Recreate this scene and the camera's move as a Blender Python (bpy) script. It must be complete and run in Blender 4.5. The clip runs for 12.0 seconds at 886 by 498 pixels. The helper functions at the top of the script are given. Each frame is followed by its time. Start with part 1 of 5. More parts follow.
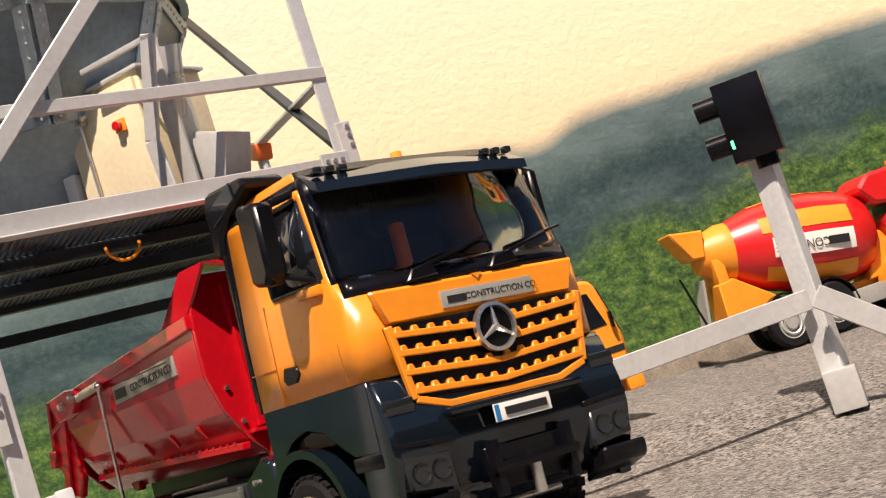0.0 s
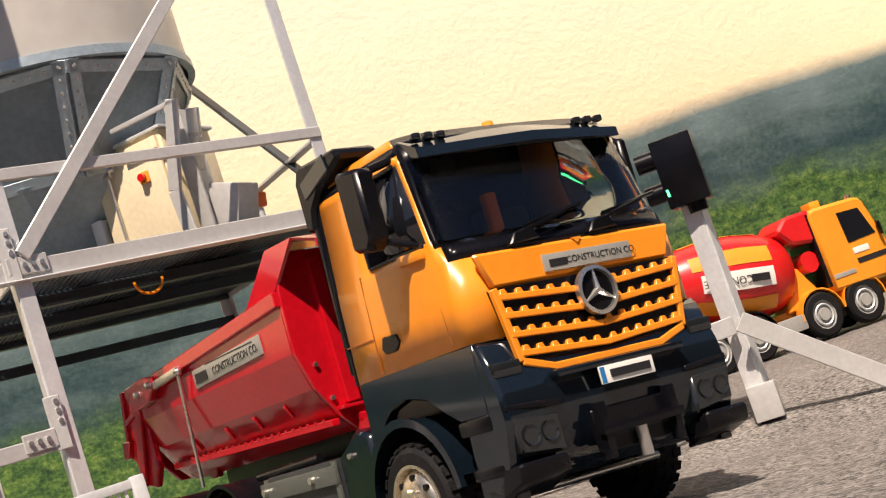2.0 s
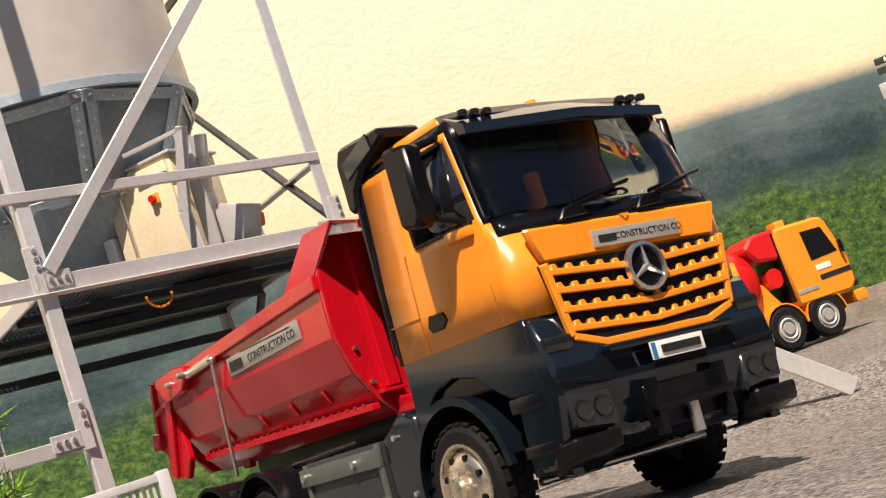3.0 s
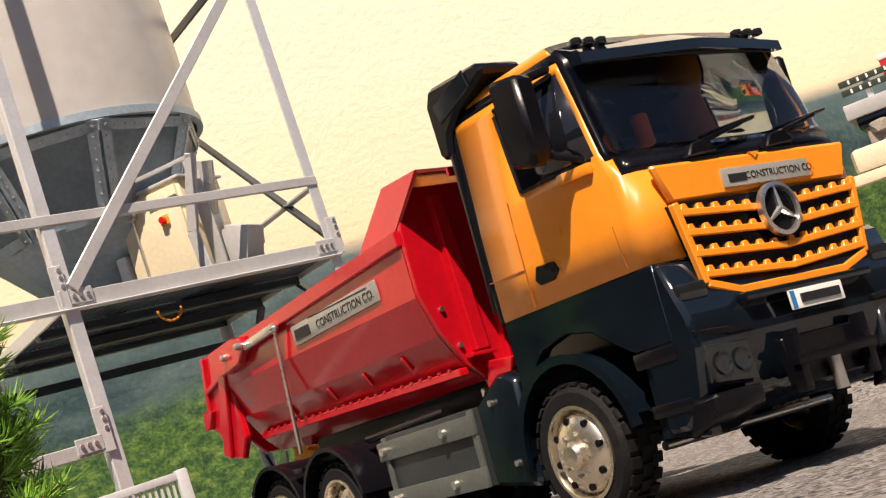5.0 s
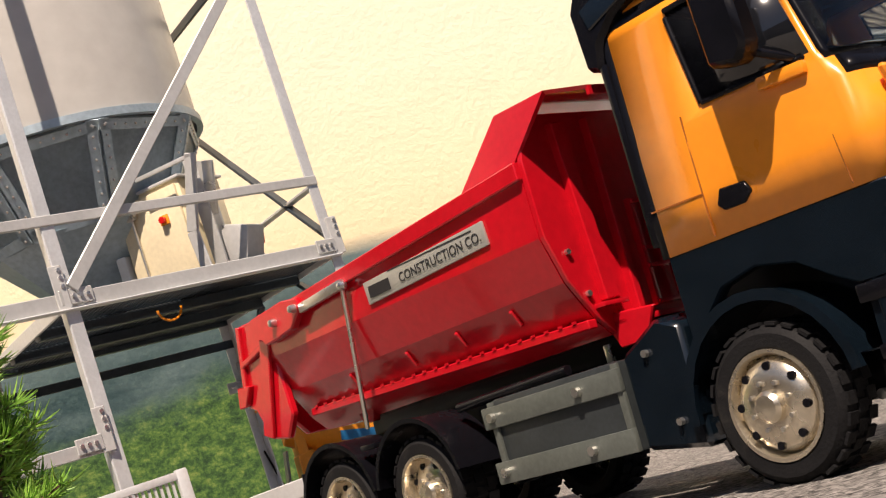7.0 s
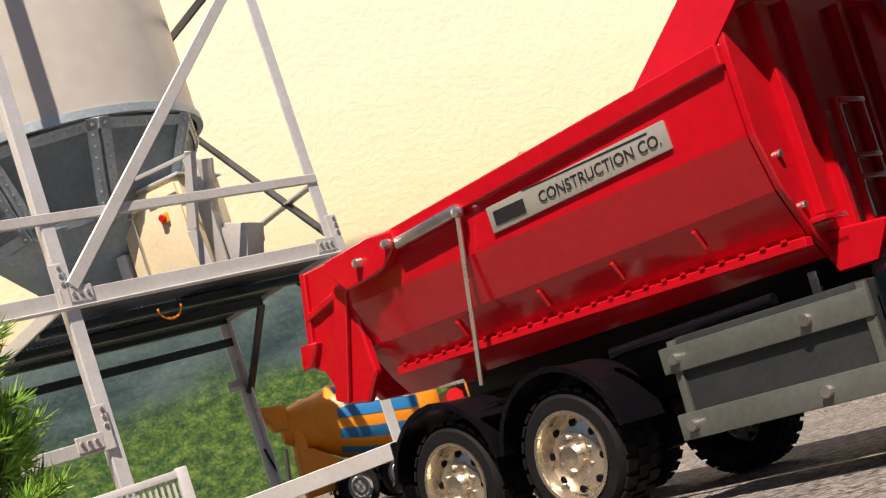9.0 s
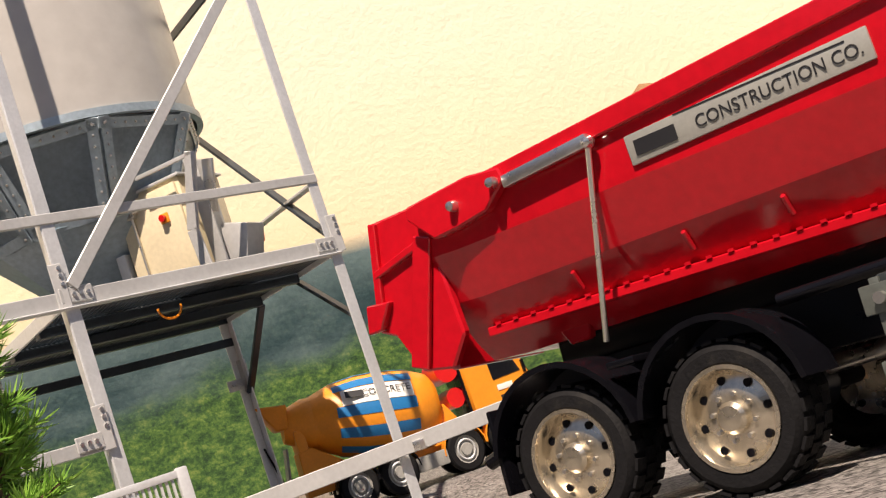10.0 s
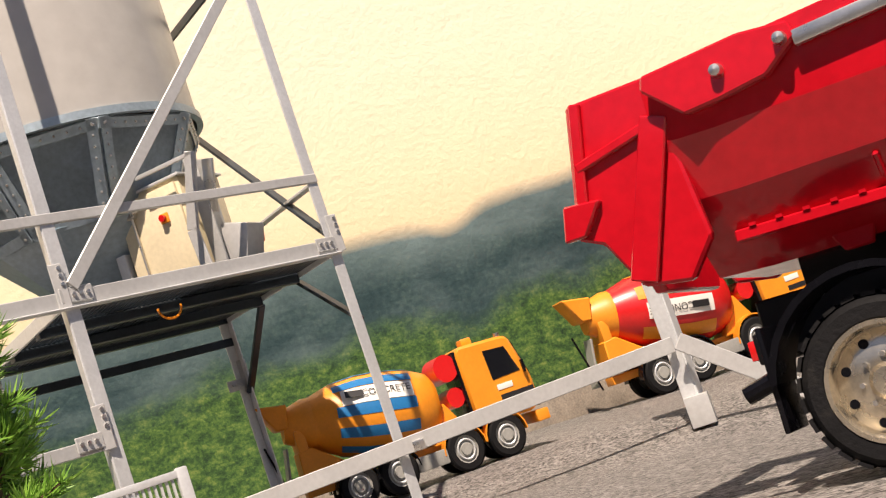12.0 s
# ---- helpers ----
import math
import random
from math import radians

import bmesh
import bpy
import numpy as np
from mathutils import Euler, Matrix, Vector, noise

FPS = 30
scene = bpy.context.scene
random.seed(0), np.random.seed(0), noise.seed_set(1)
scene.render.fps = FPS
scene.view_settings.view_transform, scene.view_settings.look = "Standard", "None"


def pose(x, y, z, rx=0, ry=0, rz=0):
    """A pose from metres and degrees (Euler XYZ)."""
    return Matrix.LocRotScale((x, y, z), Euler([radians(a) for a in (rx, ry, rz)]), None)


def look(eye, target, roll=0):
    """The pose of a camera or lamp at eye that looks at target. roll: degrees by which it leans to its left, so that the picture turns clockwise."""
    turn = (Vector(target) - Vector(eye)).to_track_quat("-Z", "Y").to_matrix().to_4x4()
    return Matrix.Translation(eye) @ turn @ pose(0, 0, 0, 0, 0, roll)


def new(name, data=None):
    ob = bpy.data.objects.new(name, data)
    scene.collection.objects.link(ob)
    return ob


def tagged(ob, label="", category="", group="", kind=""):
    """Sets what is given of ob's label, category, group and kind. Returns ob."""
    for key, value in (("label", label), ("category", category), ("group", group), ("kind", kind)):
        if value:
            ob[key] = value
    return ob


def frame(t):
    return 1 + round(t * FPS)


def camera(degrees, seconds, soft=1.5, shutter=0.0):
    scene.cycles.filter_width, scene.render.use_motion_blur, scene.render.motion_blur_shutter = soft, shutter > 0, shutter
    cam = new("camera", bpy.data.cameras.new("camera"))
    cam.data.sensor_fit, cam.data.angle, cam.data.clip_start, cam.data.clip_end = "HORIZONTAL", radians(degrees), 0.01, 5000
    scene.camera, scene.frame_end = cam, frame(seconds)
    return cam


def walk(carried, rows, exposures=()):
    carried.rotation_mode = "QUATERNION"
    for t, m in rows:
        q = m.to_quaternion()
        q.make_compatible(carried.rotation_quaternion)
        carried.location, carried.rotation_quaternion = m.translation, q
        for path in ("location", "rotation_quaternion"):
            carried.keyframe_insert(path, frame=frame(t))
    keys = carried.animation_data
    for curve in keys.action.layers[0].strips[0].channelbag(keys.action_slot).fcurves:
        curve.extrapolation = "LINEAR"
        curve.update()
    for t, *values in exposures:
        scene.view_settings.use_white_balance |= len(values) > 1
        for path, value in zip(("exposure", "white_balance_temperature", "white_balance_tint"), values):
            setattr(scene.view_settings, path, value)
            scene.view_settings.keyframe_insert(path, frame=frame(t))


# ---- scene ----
cam = camera(36.18, 12.0, 1.25)
walk(cam, [
    (0, pose(0.0557, 0.4254, 0.1108, 95.447, 17.985, 7.533)),
    (0.5, pose(0.0468, 0.3741, 0.1077, 95.700, 18.167, 6.638)),
    (1, pose(0.0388, 0.3246, 0.1043, 95.947, 18.284, 5.857)),
    (1.5, pose(0.0301, 0.2738, 0.1012, 96.192, 18.423, 5.092)),
    (2, pose(0.0222, 0.2243, 0.0971, 96.435, 18.546, 4.433)),
    (2.5, pose(0.0127, 0.1727, 0.0939, 96.624, 18.661, 3.729)),
    (3, pose(0.0038, 0.1203, 0.0886, 96.880, 18.797, 3.115)),
    (3.5, pose(0.0020, 0.0740, 0.0876, 96.960, 18.850, 2.780)),
    (4, pose(0.0005, 0.0290, 0.0871, 97.000, 18.890, 2.450)),
    (4.4, pose(0.0000, 0.0000, 0.0870, 97.007, 18.911, 2.281)),
    (6.7, pose(0.0000, 0.0000, 0.0870, 97.007, 18.911, 2.281)),
    (8.4, pose(0.0000, 0.0000, 0.0870, 96.925, 18.911, 2.281)),
    (12, pose(0.0000, 0.0000, 0.0870, 96.925, 18.911, 2.281)),
], exposures=[(0, 0.61, 6600, 18), (12, 0.61, 6600, 18)])

# ---- light ----
SUN_AZ, SUN_EL = (-0.03, -1.0), 58.0
world = bpy.data.worlds.new("world")
scene.world = world
world.use_nodes = True
wn = world.node_tree
sky = wn.nodes.new("ShaderNodeTexSky")
sky.sky_type = "NISHITA"
sky.sun_disc = False
sky.sun_elevation = radians(SUN_EL)
sky.sun_rotation = math.atan2(SUN_AZ[0], SUN_AZ[1])
wn.links.new(sky.outputs[0], wn.nodes["Background"].inputs[0])
wn.nodes["Background"].inputs[1].default_value = 0.046
sun = new("sun", bpy.data.lights.new("sun", "SUN"))
sun.data.energy, sun.data.angle, sun.data.color = 5.0, radians(0.6), (1.0, 0.87, 0.70)
sun.matrix_world = look((SUN_AZ[0] * 3, SUN_AZ[1] * 3, 3 * math.tan(radians(SUN_EL))), (0, 0, 0))

# ---- materials ----
def material(name, color, rough=0.5, metal=0.0, var=0.15, scale=40.0, bump=0.0, bump_scale=200.0, coat=0.0, tint=None, spec=0.5, wear=None):
    """A painted, metal, rubber or mineral surface: colour with stains at two scales, uneven gloss and fine relief."""
    m = bpy.data.materials.new(name)
    m.use_nodes = True
    nt = m.node_tree
    b = nt.nodes["Principled BSDF"]
    tc = nt.nodes.new("ShaderNodeTexCoord")
    n1, n2 = nt.nodes.new("ShaderNodeTexNoise"), nt.nodes.new("ShaderNodeTexNoise")
    for n, s in ((n1, scale), (n2, scale * 9)):
        n.inputs["Scale"].default_value, n.inputs["Detail"].default_value = s, 5
        nt.links.new(tc.outputs["Object"], n.inputs["Vector"])
    add = nt.nodes.new("ShaderNodeMath")
    add.operation = "ADD"
    nt.links.new(n1.outputs[0], add.inputs[0])
    nt.links.new(n2.outputs[0], add.inputs[1])
    ramp = nt.nodes.new("ShaderNodeMapRange")
    ramp.inputs[1].default_value, ramp.inputs[2].default_value = 0.7, 1.35
    nt.links.new(add.outputs[0], ramp.inputs[0])
    mix = nt.nodes.new("ShaderNodeMix")
    mix.data_type = "RGBA"
    other = tint or [c * (1 - var) for c in color]
    mix.inputs[6].default_value = (*other, 1)
    mix.inputs[7].default_value = (*[min(1, c * (1 + var * 0.5)) for c in color], 1)
    nt.links.new(ramp.outputs[0], mix.inputs[0])
    out = mix.outputs[2]
    if wear:
        w = nt.nodes.new("ShaderNodeTexNoise")
        w.inputs["Scale"].default_value, w.inputs["Detail"].default_value, w.inputs["Roughness"].default_value = scale * 0.6, 8, 0.7
        nt.links.new(tc.outputs["Object"], w.inputs["Vector"])
        wr = nt.nodes.new("ShaderNodeMapRange")
        wr.inputs[1].default_value, wr.inputs[2].default_value, wr.inputs[4].default_value = 0.56, 0.72, 0.6
        nt.links.new(w.outputs[0], wr.inputs[0])
        wm = nt.nodes.new("ShaderNodeMix")
        wm.data_type = "RGBA"
        nt.links.new(wr.outputs[0], wm.inputs[0])
        nt.links.new(out, wm.inputs[6])
        wm.inputs[7].default_value = (*wear, 1)
        out = wm.outputs[2]
    nt.links.new(out, b.inputs["Base Color"])
    rr = nt.nodes.new("ShaderNodeMapRange")
    rr.inputs[3].default_value, rr.inputs[4].default_value = max(0.02, rough - 0.08), min(1, rough + 0.1)
    nt.links.new(n1.outputs[0], rr.inputs[0])
    nt.links.new(rr.outputs[0], b.inputs["Roughness"])
    b.inputs["Metallic"].default_value = metal
    b.inputs["Specular IOR Level"].default_value = spec
    b.inputs["Coat Weight"].default_value = coat
    b.inputs["Coat Roughness"].default_value = 0.06
    if bump:
        nb = nt.nodes.new("ShaderNodeTexNoise")
        nb.inputs["Scale"].default_value, nb.inputs["Detail"].default_value = bump_scale, 6
        nt.links.new(tc.outputs["Object"], nb.inputs["Vector"])
        bp = nt.nodes.new("ShaderNodeBump")
        bp.inputs["Strength"].default_value, bp.inputs["Distance"].default_value = bump, 0.002
        nt.links.new(nb.outputs[0], bp.inputs["Height"])
        nt.links.new(bp.outputs[0], b.inputs["Normal"])
    return m


def glass(name, color, rough=0.03):
    m = bpy.data.materials.new(name)
    m.use_nodes = True
    b = m.node_tree.nodes["Principled BSDF"]
    b.inputs["Base Color"].default_value = (*color, 1)
    b.inputs["Transmission Weight"].default_value = 1.0
    b.inputs["Roughness"].default_value = rough
    b.inputs["IOR"].default_value = 1.12
    b.inputs["Coat Weight"].default_value = 0.6
    return m


def glowing(name, color, strength):
    m = material(name, color, 0.3)
    b = m.node_tree.nodes["Principled BSDF"]
    b.inputs["Emission Color"].default_value = (*color, 1)
    b.inputs["Emission Strength"].default_value = strength
    return m


YELLOW = material("yellow_paint", (0.86, 0.285, 0.016), 0.30, var=0.08, scale=14, coat=0.3)
RED = material("red_paint", (0.52, 0.006, 0.014), 0.16, var=0.16, scale=18, coat=0.35, spec=0.4, bump=0.02, bump_scale=60)
NAVY = material("dark_blue_plastic", (0.004, 0.008, 0.013), 0.10, var=0.3, scale=30, spec=0.5, coat=0.4)
BLACK = material("black_plastic", (0.005, 0.005, 0.007), 0.24, var=0.3, scale=50, bump=0.03, spec=0.22)
CHASSIS = material("black_steel", (0.006, 0.006, 0.007), 0.30, 0.0, var=0.3, scale=40, spec=0.25)
RUBBER = material("tyre_rubber", (0.008, 0.008, 0.009), 0.72, spec=0.2, var=0.35, scale=60, bump=0.25, bump_scale=500, wear=(0.03, 0.028, 0.024))
ALLOY = material("polished_rim", (0.74, 0.66, 0.52), 0.26, 0.9, var=0.2, scale=60, wear=(0.5, 0.42, 0.32))
STEEL = material("bright_steel", (0.72, 0.70, 0.66), 0.28, 0.95, var=0.1, scale=80)
ALU = material("aluminium_profile", (0.70, 0.72, 0.73), 0.40, 0.35, var=0.12, scale=30, bump=0.06, bump_scale=300)
ALU_FLAT = material("aluminium_flat_bar", (0.55, 0.555, 0.545), 0.42, 0.3, var=0.12, scale=20, bump=0.04, bump_scale=300)
GREYBOX = material("grey_green_sheet_metal", (0.13, 0.145, 0.13), 0.45, 0.4, var=0.2, scale=40)
DARKSTEEL = material("blue_grey_painted_steel", (0.37, 0.46, 0.52), 0.38, 0.25, var=0.25, scale=18, bump=0.06, bump_scale=120, wear=(0.21, 0.27, 0.31))
SLATE = material("dark_slate_sheet", (0.035, 0.042, 0.045), 0.42, 0.2, var=0.25, scale=40)
# Body yellow darkened: the shade of door seams and creases as colour.
SEAM = material("shaded_yellow_seam", (0.30, 0.085, 0.008), 0.5, var=0.1)
# Shade painted into the colour of the tower's unlit braces, beams and deck.
SHADED_BRACE = material("shaded_blue_steel", (0.030, 0.042, 0.055), 0.35, 0.2, var=0.3, scale=30)
SILO = material("silo_enamel", (0.46, 0.45, 0.42), 0.22, 0.0, var=0.10, scale=4, tint=(0.40, 0.385, 0.36))
CREAM = material("cream_cabinet_paint", (0.76, 0.66, 0.45), 0.45, var=0.12, scale=25, bump=0.04)
ORANGE = material("orange_plastic", (0.85, 0.16, 0.02), 0.35, var=0.1)
AMBER = material("amber_lens", (0.95, 0.32, 0.02), 0.2, var=0.1, coat=0.5)
PLATE = material("grey_name_plate", (0.42, 0.42, 0.38), 0.35, 0.35, var=0.1, scale=60)
WHITE = material("white_plate", (0.78, 0.77, 0.72), 0.4, var=0.06)
INK = material("black_ink", (0.012, 0.012, 0.014), 0.5, var=0.1)
BLUE = material("blue_paint", (0.015, 0.17, 0.42), 0.35, var=0.12)
MIXER_Y = material("mixer_yellow_plastic", (0.80, 0.28, 0.015), 0.4, var=0.1, scale=25)
MIXER_R = material("mixer_red_plastic", (0.62, 0.012, 0.012), 0.3, var=0.1, scale=25, coat=0.3)
GREYP = material("grey_plastic", (0.30, 0.30, 0.28), 0.5, var=0.15)
REDLAMP = material("red_lens", (0.6, 0.01, 0.01), 0.2, coat=0.5)
LENS = material("headlamp_lens", (0.014, 0.017, 0.019), 0.08, 0.0, var=0.3, scale=40, coat=0.3)
GRAVEL = material("brown_gravel", (0.36, 0.20, 0.09), 0.9, var=0.5, scale=200, bump=0.5, bump_scale=600)
NEEDLE = material("pine_needle_green", (0.26, 0.46, 0.06), 0.42, var=0.5, scale=30, tint=(0.08, 0.22, 0.03))
BARK = material("brown_twig_bark", (0.12, 0.07, 0.035), 0.85, var=0.4, scale=120, bump=0.4)
STONE = material("grey_brown_stone", (0.30, 0.26, 0.21), 0.85, var=0.4, scale=30, bump=0.6, bump_scale=120)
GLASS = glass("cab_glass", (0.62, 0.66, 0.66))
DARKGLASS = material("opaque_dark_glass", (0.008, 0.009, 0.012), 0.06, var=0.1, coat=0.6)
CLOTH = material("dark_seat_cloth", (0.025, 0.027, 0.035), 0.85, var=0.3, scale=120)
TEAL = material("teal_plastic", (0.03, 0.42, 0.45), 0.4)
GREEN_LAMP = glowing("green_signal_light", (0.05, 0.95, 0.25), 3.0)


def asphalt():
    m = material("model_asphalt", (0.115, 0.108, 0.101), 0.8, var=0.25, scale=7, bump=0.0)
    nt = m.node_tree
    b = nt.nodes["Principled BSDF"]
    tc = nt.nodes["Texture Coordinate"]
    src = b.inputs["Base Color"].links[0].from_socket
    v = nt.nodes.new("ShaderNodeTexVoronoi")
    v.inputs["Scale"].default_value = 330
    nt.links.new(tc.outputs["Object"], v.inputs["Vector"])
    hsv = nt.nodes.new("ShaderNodeSeparateColor")
    nt.links.new(v.outputs["Color"], hsv.inputs[0])
    mr = nt.nodes.new("ShaderNodeMapRange")
    mr.inputs[3].default_value, mr.inputs[4].default_value = 0.12, 2.8
    nt.links.new(hsv.outputs[0], mr.inputs[0])
    mul = nt.nodes.new("ShaderNodeVectorMath")
    mul.operation = "SCALE"
    nt.links.new(src, mul.inputs[0])
    nt.links.new(mr.outputs[0], mul.inputs["Scale"])
    nt.links.new(mul.outputs[0], b.inputs["Base Color"])
    bp = nt.nodes.new("ShaderNodeBump")
    bp.inputs["Strength"].default_value, bp.inputs["Distance"].default_value = 0.8, 0.0012
    nt.links.new(v.outputs["Distance"], bp.inputs["Height"])
    nt.links.new(bp.outputs[0], b.inputs["Normal"])
    return m


ASPHALT = asphalt()


def mural():
    """Plastered wall, painted with a cream evening sky over misty wooded hills. X runs along the wall, Z up it."""
    m = bpy.data.materials.new("painted_plaster_landscape")
    m.use_nodes = True
    nt = m.node_tree
    L = nt.links.new
    b = nt.nodes["Principled BSDF"]
    tc = nt.nodes.new("ShaderNodeTexCoord")
    sep = nt.nodes.new("ShaderNodeSeparateXYZ")
    L(tc.outputs["Object"], sep.inputs[0])

    def math_(op, a, c=None, clamp=False):
        n = nt.nodes.new("ShaderNodeMath")
        n.operation, n.use_clamp = op, clamp
        for i, s in ((0, a), (1, c)):
            if s is None:
                continue
            if isinstance(s, (int, float)):
                n.inputs[i].default_value = s
            else:
                L(s, n.inputs[i])
        return n.outputs[0]

    def noise_(scale, detail=6, rough=0.55, stretch=None):
        n = nt.nodes.new("ShaderNodeTexNoise")
        n.inputs["Scale"].default_value, n.inputs["Detail"].default_value, n.inputs["Roughness"].default_value = scale, detail, rough
        src = tc.outputs["Object"]
        if stretch:
            mp = nt.nodes.new("ShaderNodeMapping")
            mp.inputs["Scale"].default_value = stretch
            L(src, mp.inputs[0])
            src = mp.outputs[0]
        L(src, n.inputs["Vector"])
        return n.outputs[0]

    def ramp(fac, stops):
        n = nt.nodes.new("ShaderNodeValToRGB")
        while len(n.color_ramp.elements) < len(stops):
            n.color_ramp.elements.new(0.5)
        for e, (p, c) in zip(n.color_ramp.elements, stops):
            e.position, e.color = p, (*c, 1)
        L(fac, n.inputs[0])
        return n.outputs[0]

    def blend(fac, a, c):
        n = nt.nodes.new("ShaderNodeMix")
        n.data_type = "RGBA"
        L(fac, n.inputs[0])
        L(a, n.inputs[6])
        L(c, n.inputs[7])
        return n.outputs[2]

    x, z = sep.outputs[0], sep.outputs[2]
    # ridge line: rises slowly along the wall, with low shoulders
    curve = nt.nodes.new("ShaderNodeFloatCurve")
    pts = RIDGE
    cm = curve.mapping.curves[0]
    while len(cm.points) < len(pts):
        cm.points.new(0.5, 0.5)
    for p, (a, c) in zip(cm.points, pts):
        p.location = ((a + 1.5) / 4.0, c)
    curve.mapping.update()
    L(math_("DIVIDE", math_("ADD", x, 1.5), 4.0), curve.inputs["Value"])
    wob = math_("MULTIPLY", math_("SUBTRACT", noise_(14, 5), 0.5), 0.012)
    ridge = math_("ADD", curve.outputs[0], wob)
    below = math_("SUBTRACT", ridge, z)
    mask = math_("MULTIPLY", math_("ADD", below, 0.012), 26.0, True)
    # sky
    skyc = ramp(math_("MULTIPLY", math_("SUBTRACT", z, 0.4), 1.2), [(0.0, (0.86, 0.66, 0.40)), (0.18, (0.90, 0.78, 0.52)), (0.5, (0.88, 0.80, 0.60)), (1.0, (0.84, 0.78, 0.62))])
    # woods: dark clumps, greener and brighter low down in the picture, hazy near the ridge
    clump = math_("ADD", math_("MULTIPLY", noise_(34, 8, 0.72, (1, 1, 1.6)), 0.65), math_("MULTIPLY", noise_(150, 4, 0.7), 0.35))
    near = ramp(clump, [(0.38, (0.008, 0.032, 0.012)), (0.47, (0.036, 0.098, 0.022)), (0.54, (0.088, 0.180, 0.034)), (0.64, (0.23, 0.30, 0.072))])
    far = ramp(math_("ADD", math_("MULTIPLY", noise_(6, 6, 0.6, (1, 1, 2.2)), 0.6), math_("MULTIPLY", noise_(90, 4, 0.6), 0.4)), [(0.36, (0.012, 0.040, 0.048)), (0.48, (0.026, 0.062, 0.068)), (0.58, (0.050, 0.096, 0.094)), (0.70, (0.10, 0.145, 0.125))])
    fold = math_("MULTIPLY", math_("SUBTRACT", noise_(4.5, 3), 0.5), 0.20)
    t = math_("MULTIPLY", math_("ADD", math_("SUBTRACT", below, 0.17), fold), 14.0, True)
    wood = blend(t, far, near)
    mist = nt.nodes.new("ShaderNodeRGB")
    mist.outputs[0].default_value = (0.19, 0.27, 0.275, 1)
    mf = math_("MULTIPLY", math_("SUBTRACT", noise_(5, 4, 0.5, (1, 1, 2.5)), 0.47), 3.2, True)
    edge = math_("SUBTRACT", 1.0, math_("MULTIPLY", below, 9.0, True), True)
    wood = blend(math_("MULTIPLY", math_("ADD", math_("MULTIPLY", mf, 0.5), math_("MULTIPLY", edge, 0.62)), math_("SUBTRACT", 1.0, t), True), wood, mist.outputs[0])
    L(blend(mask, skyc, wood), b.inputs["Base Color"])
    b.inputs["Roughness"].default_value = 0.85
    bp = nt.nodes.new("ShaderNodeBump")
    bp.inputs["Strength"].default_value, bp.inputs["Distance"].default_value = 0.32, 0.006
    L(math_("ADD", noise_(70, 6, 0.6), math_("MULTIPLY", noise_(9, 4, 0.6), 1.5)), bp.inputs["Height"])
    L(bp.outputs[0], b.inputs["Normal"])
    return m


RIDGE = [(-1.5, 0.42), (-0.58, 0.45), (-0.245, 0.48), (0.12, 0.479), (0.27, 0.472), (0.34, 0.455), (0.45, 0.487), (0.62, 0.492), (0.79, 0.505), (0.95, 0.514), (1.15, 0.517), (1.42, 0.524), (1.7, 0.545), (2.5, 0.60)]
MURAL = mural()

# ---- mesh tools ----
def finish(name, bm, mat, smooth=35):
    me = bpy.data.meshes.new(name)
    bmesh.ops.recalc_face_normals(bm, faces=bm.faces[:])
    bm.to_mesh(me)
    bm.free()
    me.materials.append(mat)
    for p in me.polygons:
        p.use_smooth = True
    me.set_sharp_from_angle(angle=radians(smooth))
    return me


def part(name, bm, mat, parent=None, label="", smooth=35):
    ob = new(name, finish(name, bm, mat, smooth))
    if parent is not None:
        ob.parent = parent
    if label:
        ob["label"] = label
    return ob


def thing(name, label, category, m=None, group="", kind=""):
    ob = new(name)
    ob.empty_display_size = 0.02
    if m is not None:
        ob.matrix_world = m
    return tagged(ob, label, category, group, kind)


def box(c, s, bevel=0.0, m=None, bm=None):
    bm = bm or bmesh.new()
    mm = Matrix.Translation(c) @ (m or Matrix()) @ Matrix.Diagonal((*s, 1))
    v = bmesh.ops.create_cube(bm, size=1, matrix=mm)["verts"]
    if bevel:
        e = list({e for q in v for e in q.link_edges})
        bmesh.ops.bevel(bm, geom=e, offset=bevel, segments=2, affect="EDGES", profile=0.6)
    return bm


def axis_m(a, b):
    a, b = Vector(a), Vector(b)
    return Matrix.Translation((a + b) / 2) @ (b - a).to_track_quat("Z", "Y").to_matrix().to_4x4(), (b - a).length


def rod(a, b, r, seg=12, bm=None, r2=None):
    bm = bm or bmesh.new()
    m, l = axis_m(a, b)
    bmesh.ops.create_cone(bm, cap_ends=True, segments=seg, radius1=r, radius2=r if r2 is None else r2, depth=l, matrix=m)
    return bm


def bar(a, b, w, d, up=(0, 0, 1), bevel=0.0008, bm=None):
    """A straight bar from a to b, w wide across up, d deep along up."""
    bm = bm or bmesh.new()
    a, b = Vector(a), Vector(b)
    z = (b - a).normalized()
    x = z.cross(Vector(up))
    x = x.normalized() if x.length > 1e-5 else Vector((1, 0, 0))
    y = x.cross(z) * -1
    m = Matrix((x, y, z)).transposed().to_4x4()
    m.translation = (a + b) / 2
    v = bmesh.ops.create_cube(bm, size=1, matrix=m @ Matrix.Diagonal((w, d, (b - a).length, 1)))["verts"]
    if bevel:
        bmesh.ops.bevel(bm, geom=list({e for q in v for e in q.link_edges}), offset=bevel, segments=1, affect="EDGES")
    return bm


def angle(a, b, w, inward, t=0.0018):
    """An L-shaped profile from a to b, its legs along the two inward directions."""
    bm = bmesh.new()
    for i in (0, 1):
        q = Vector(inward[i]).normalized()
        off = q * (w / 2)
        bar(Vector(a) + off, Vector(b) + off, t, w, q, 0.0004, bm)
    return bm


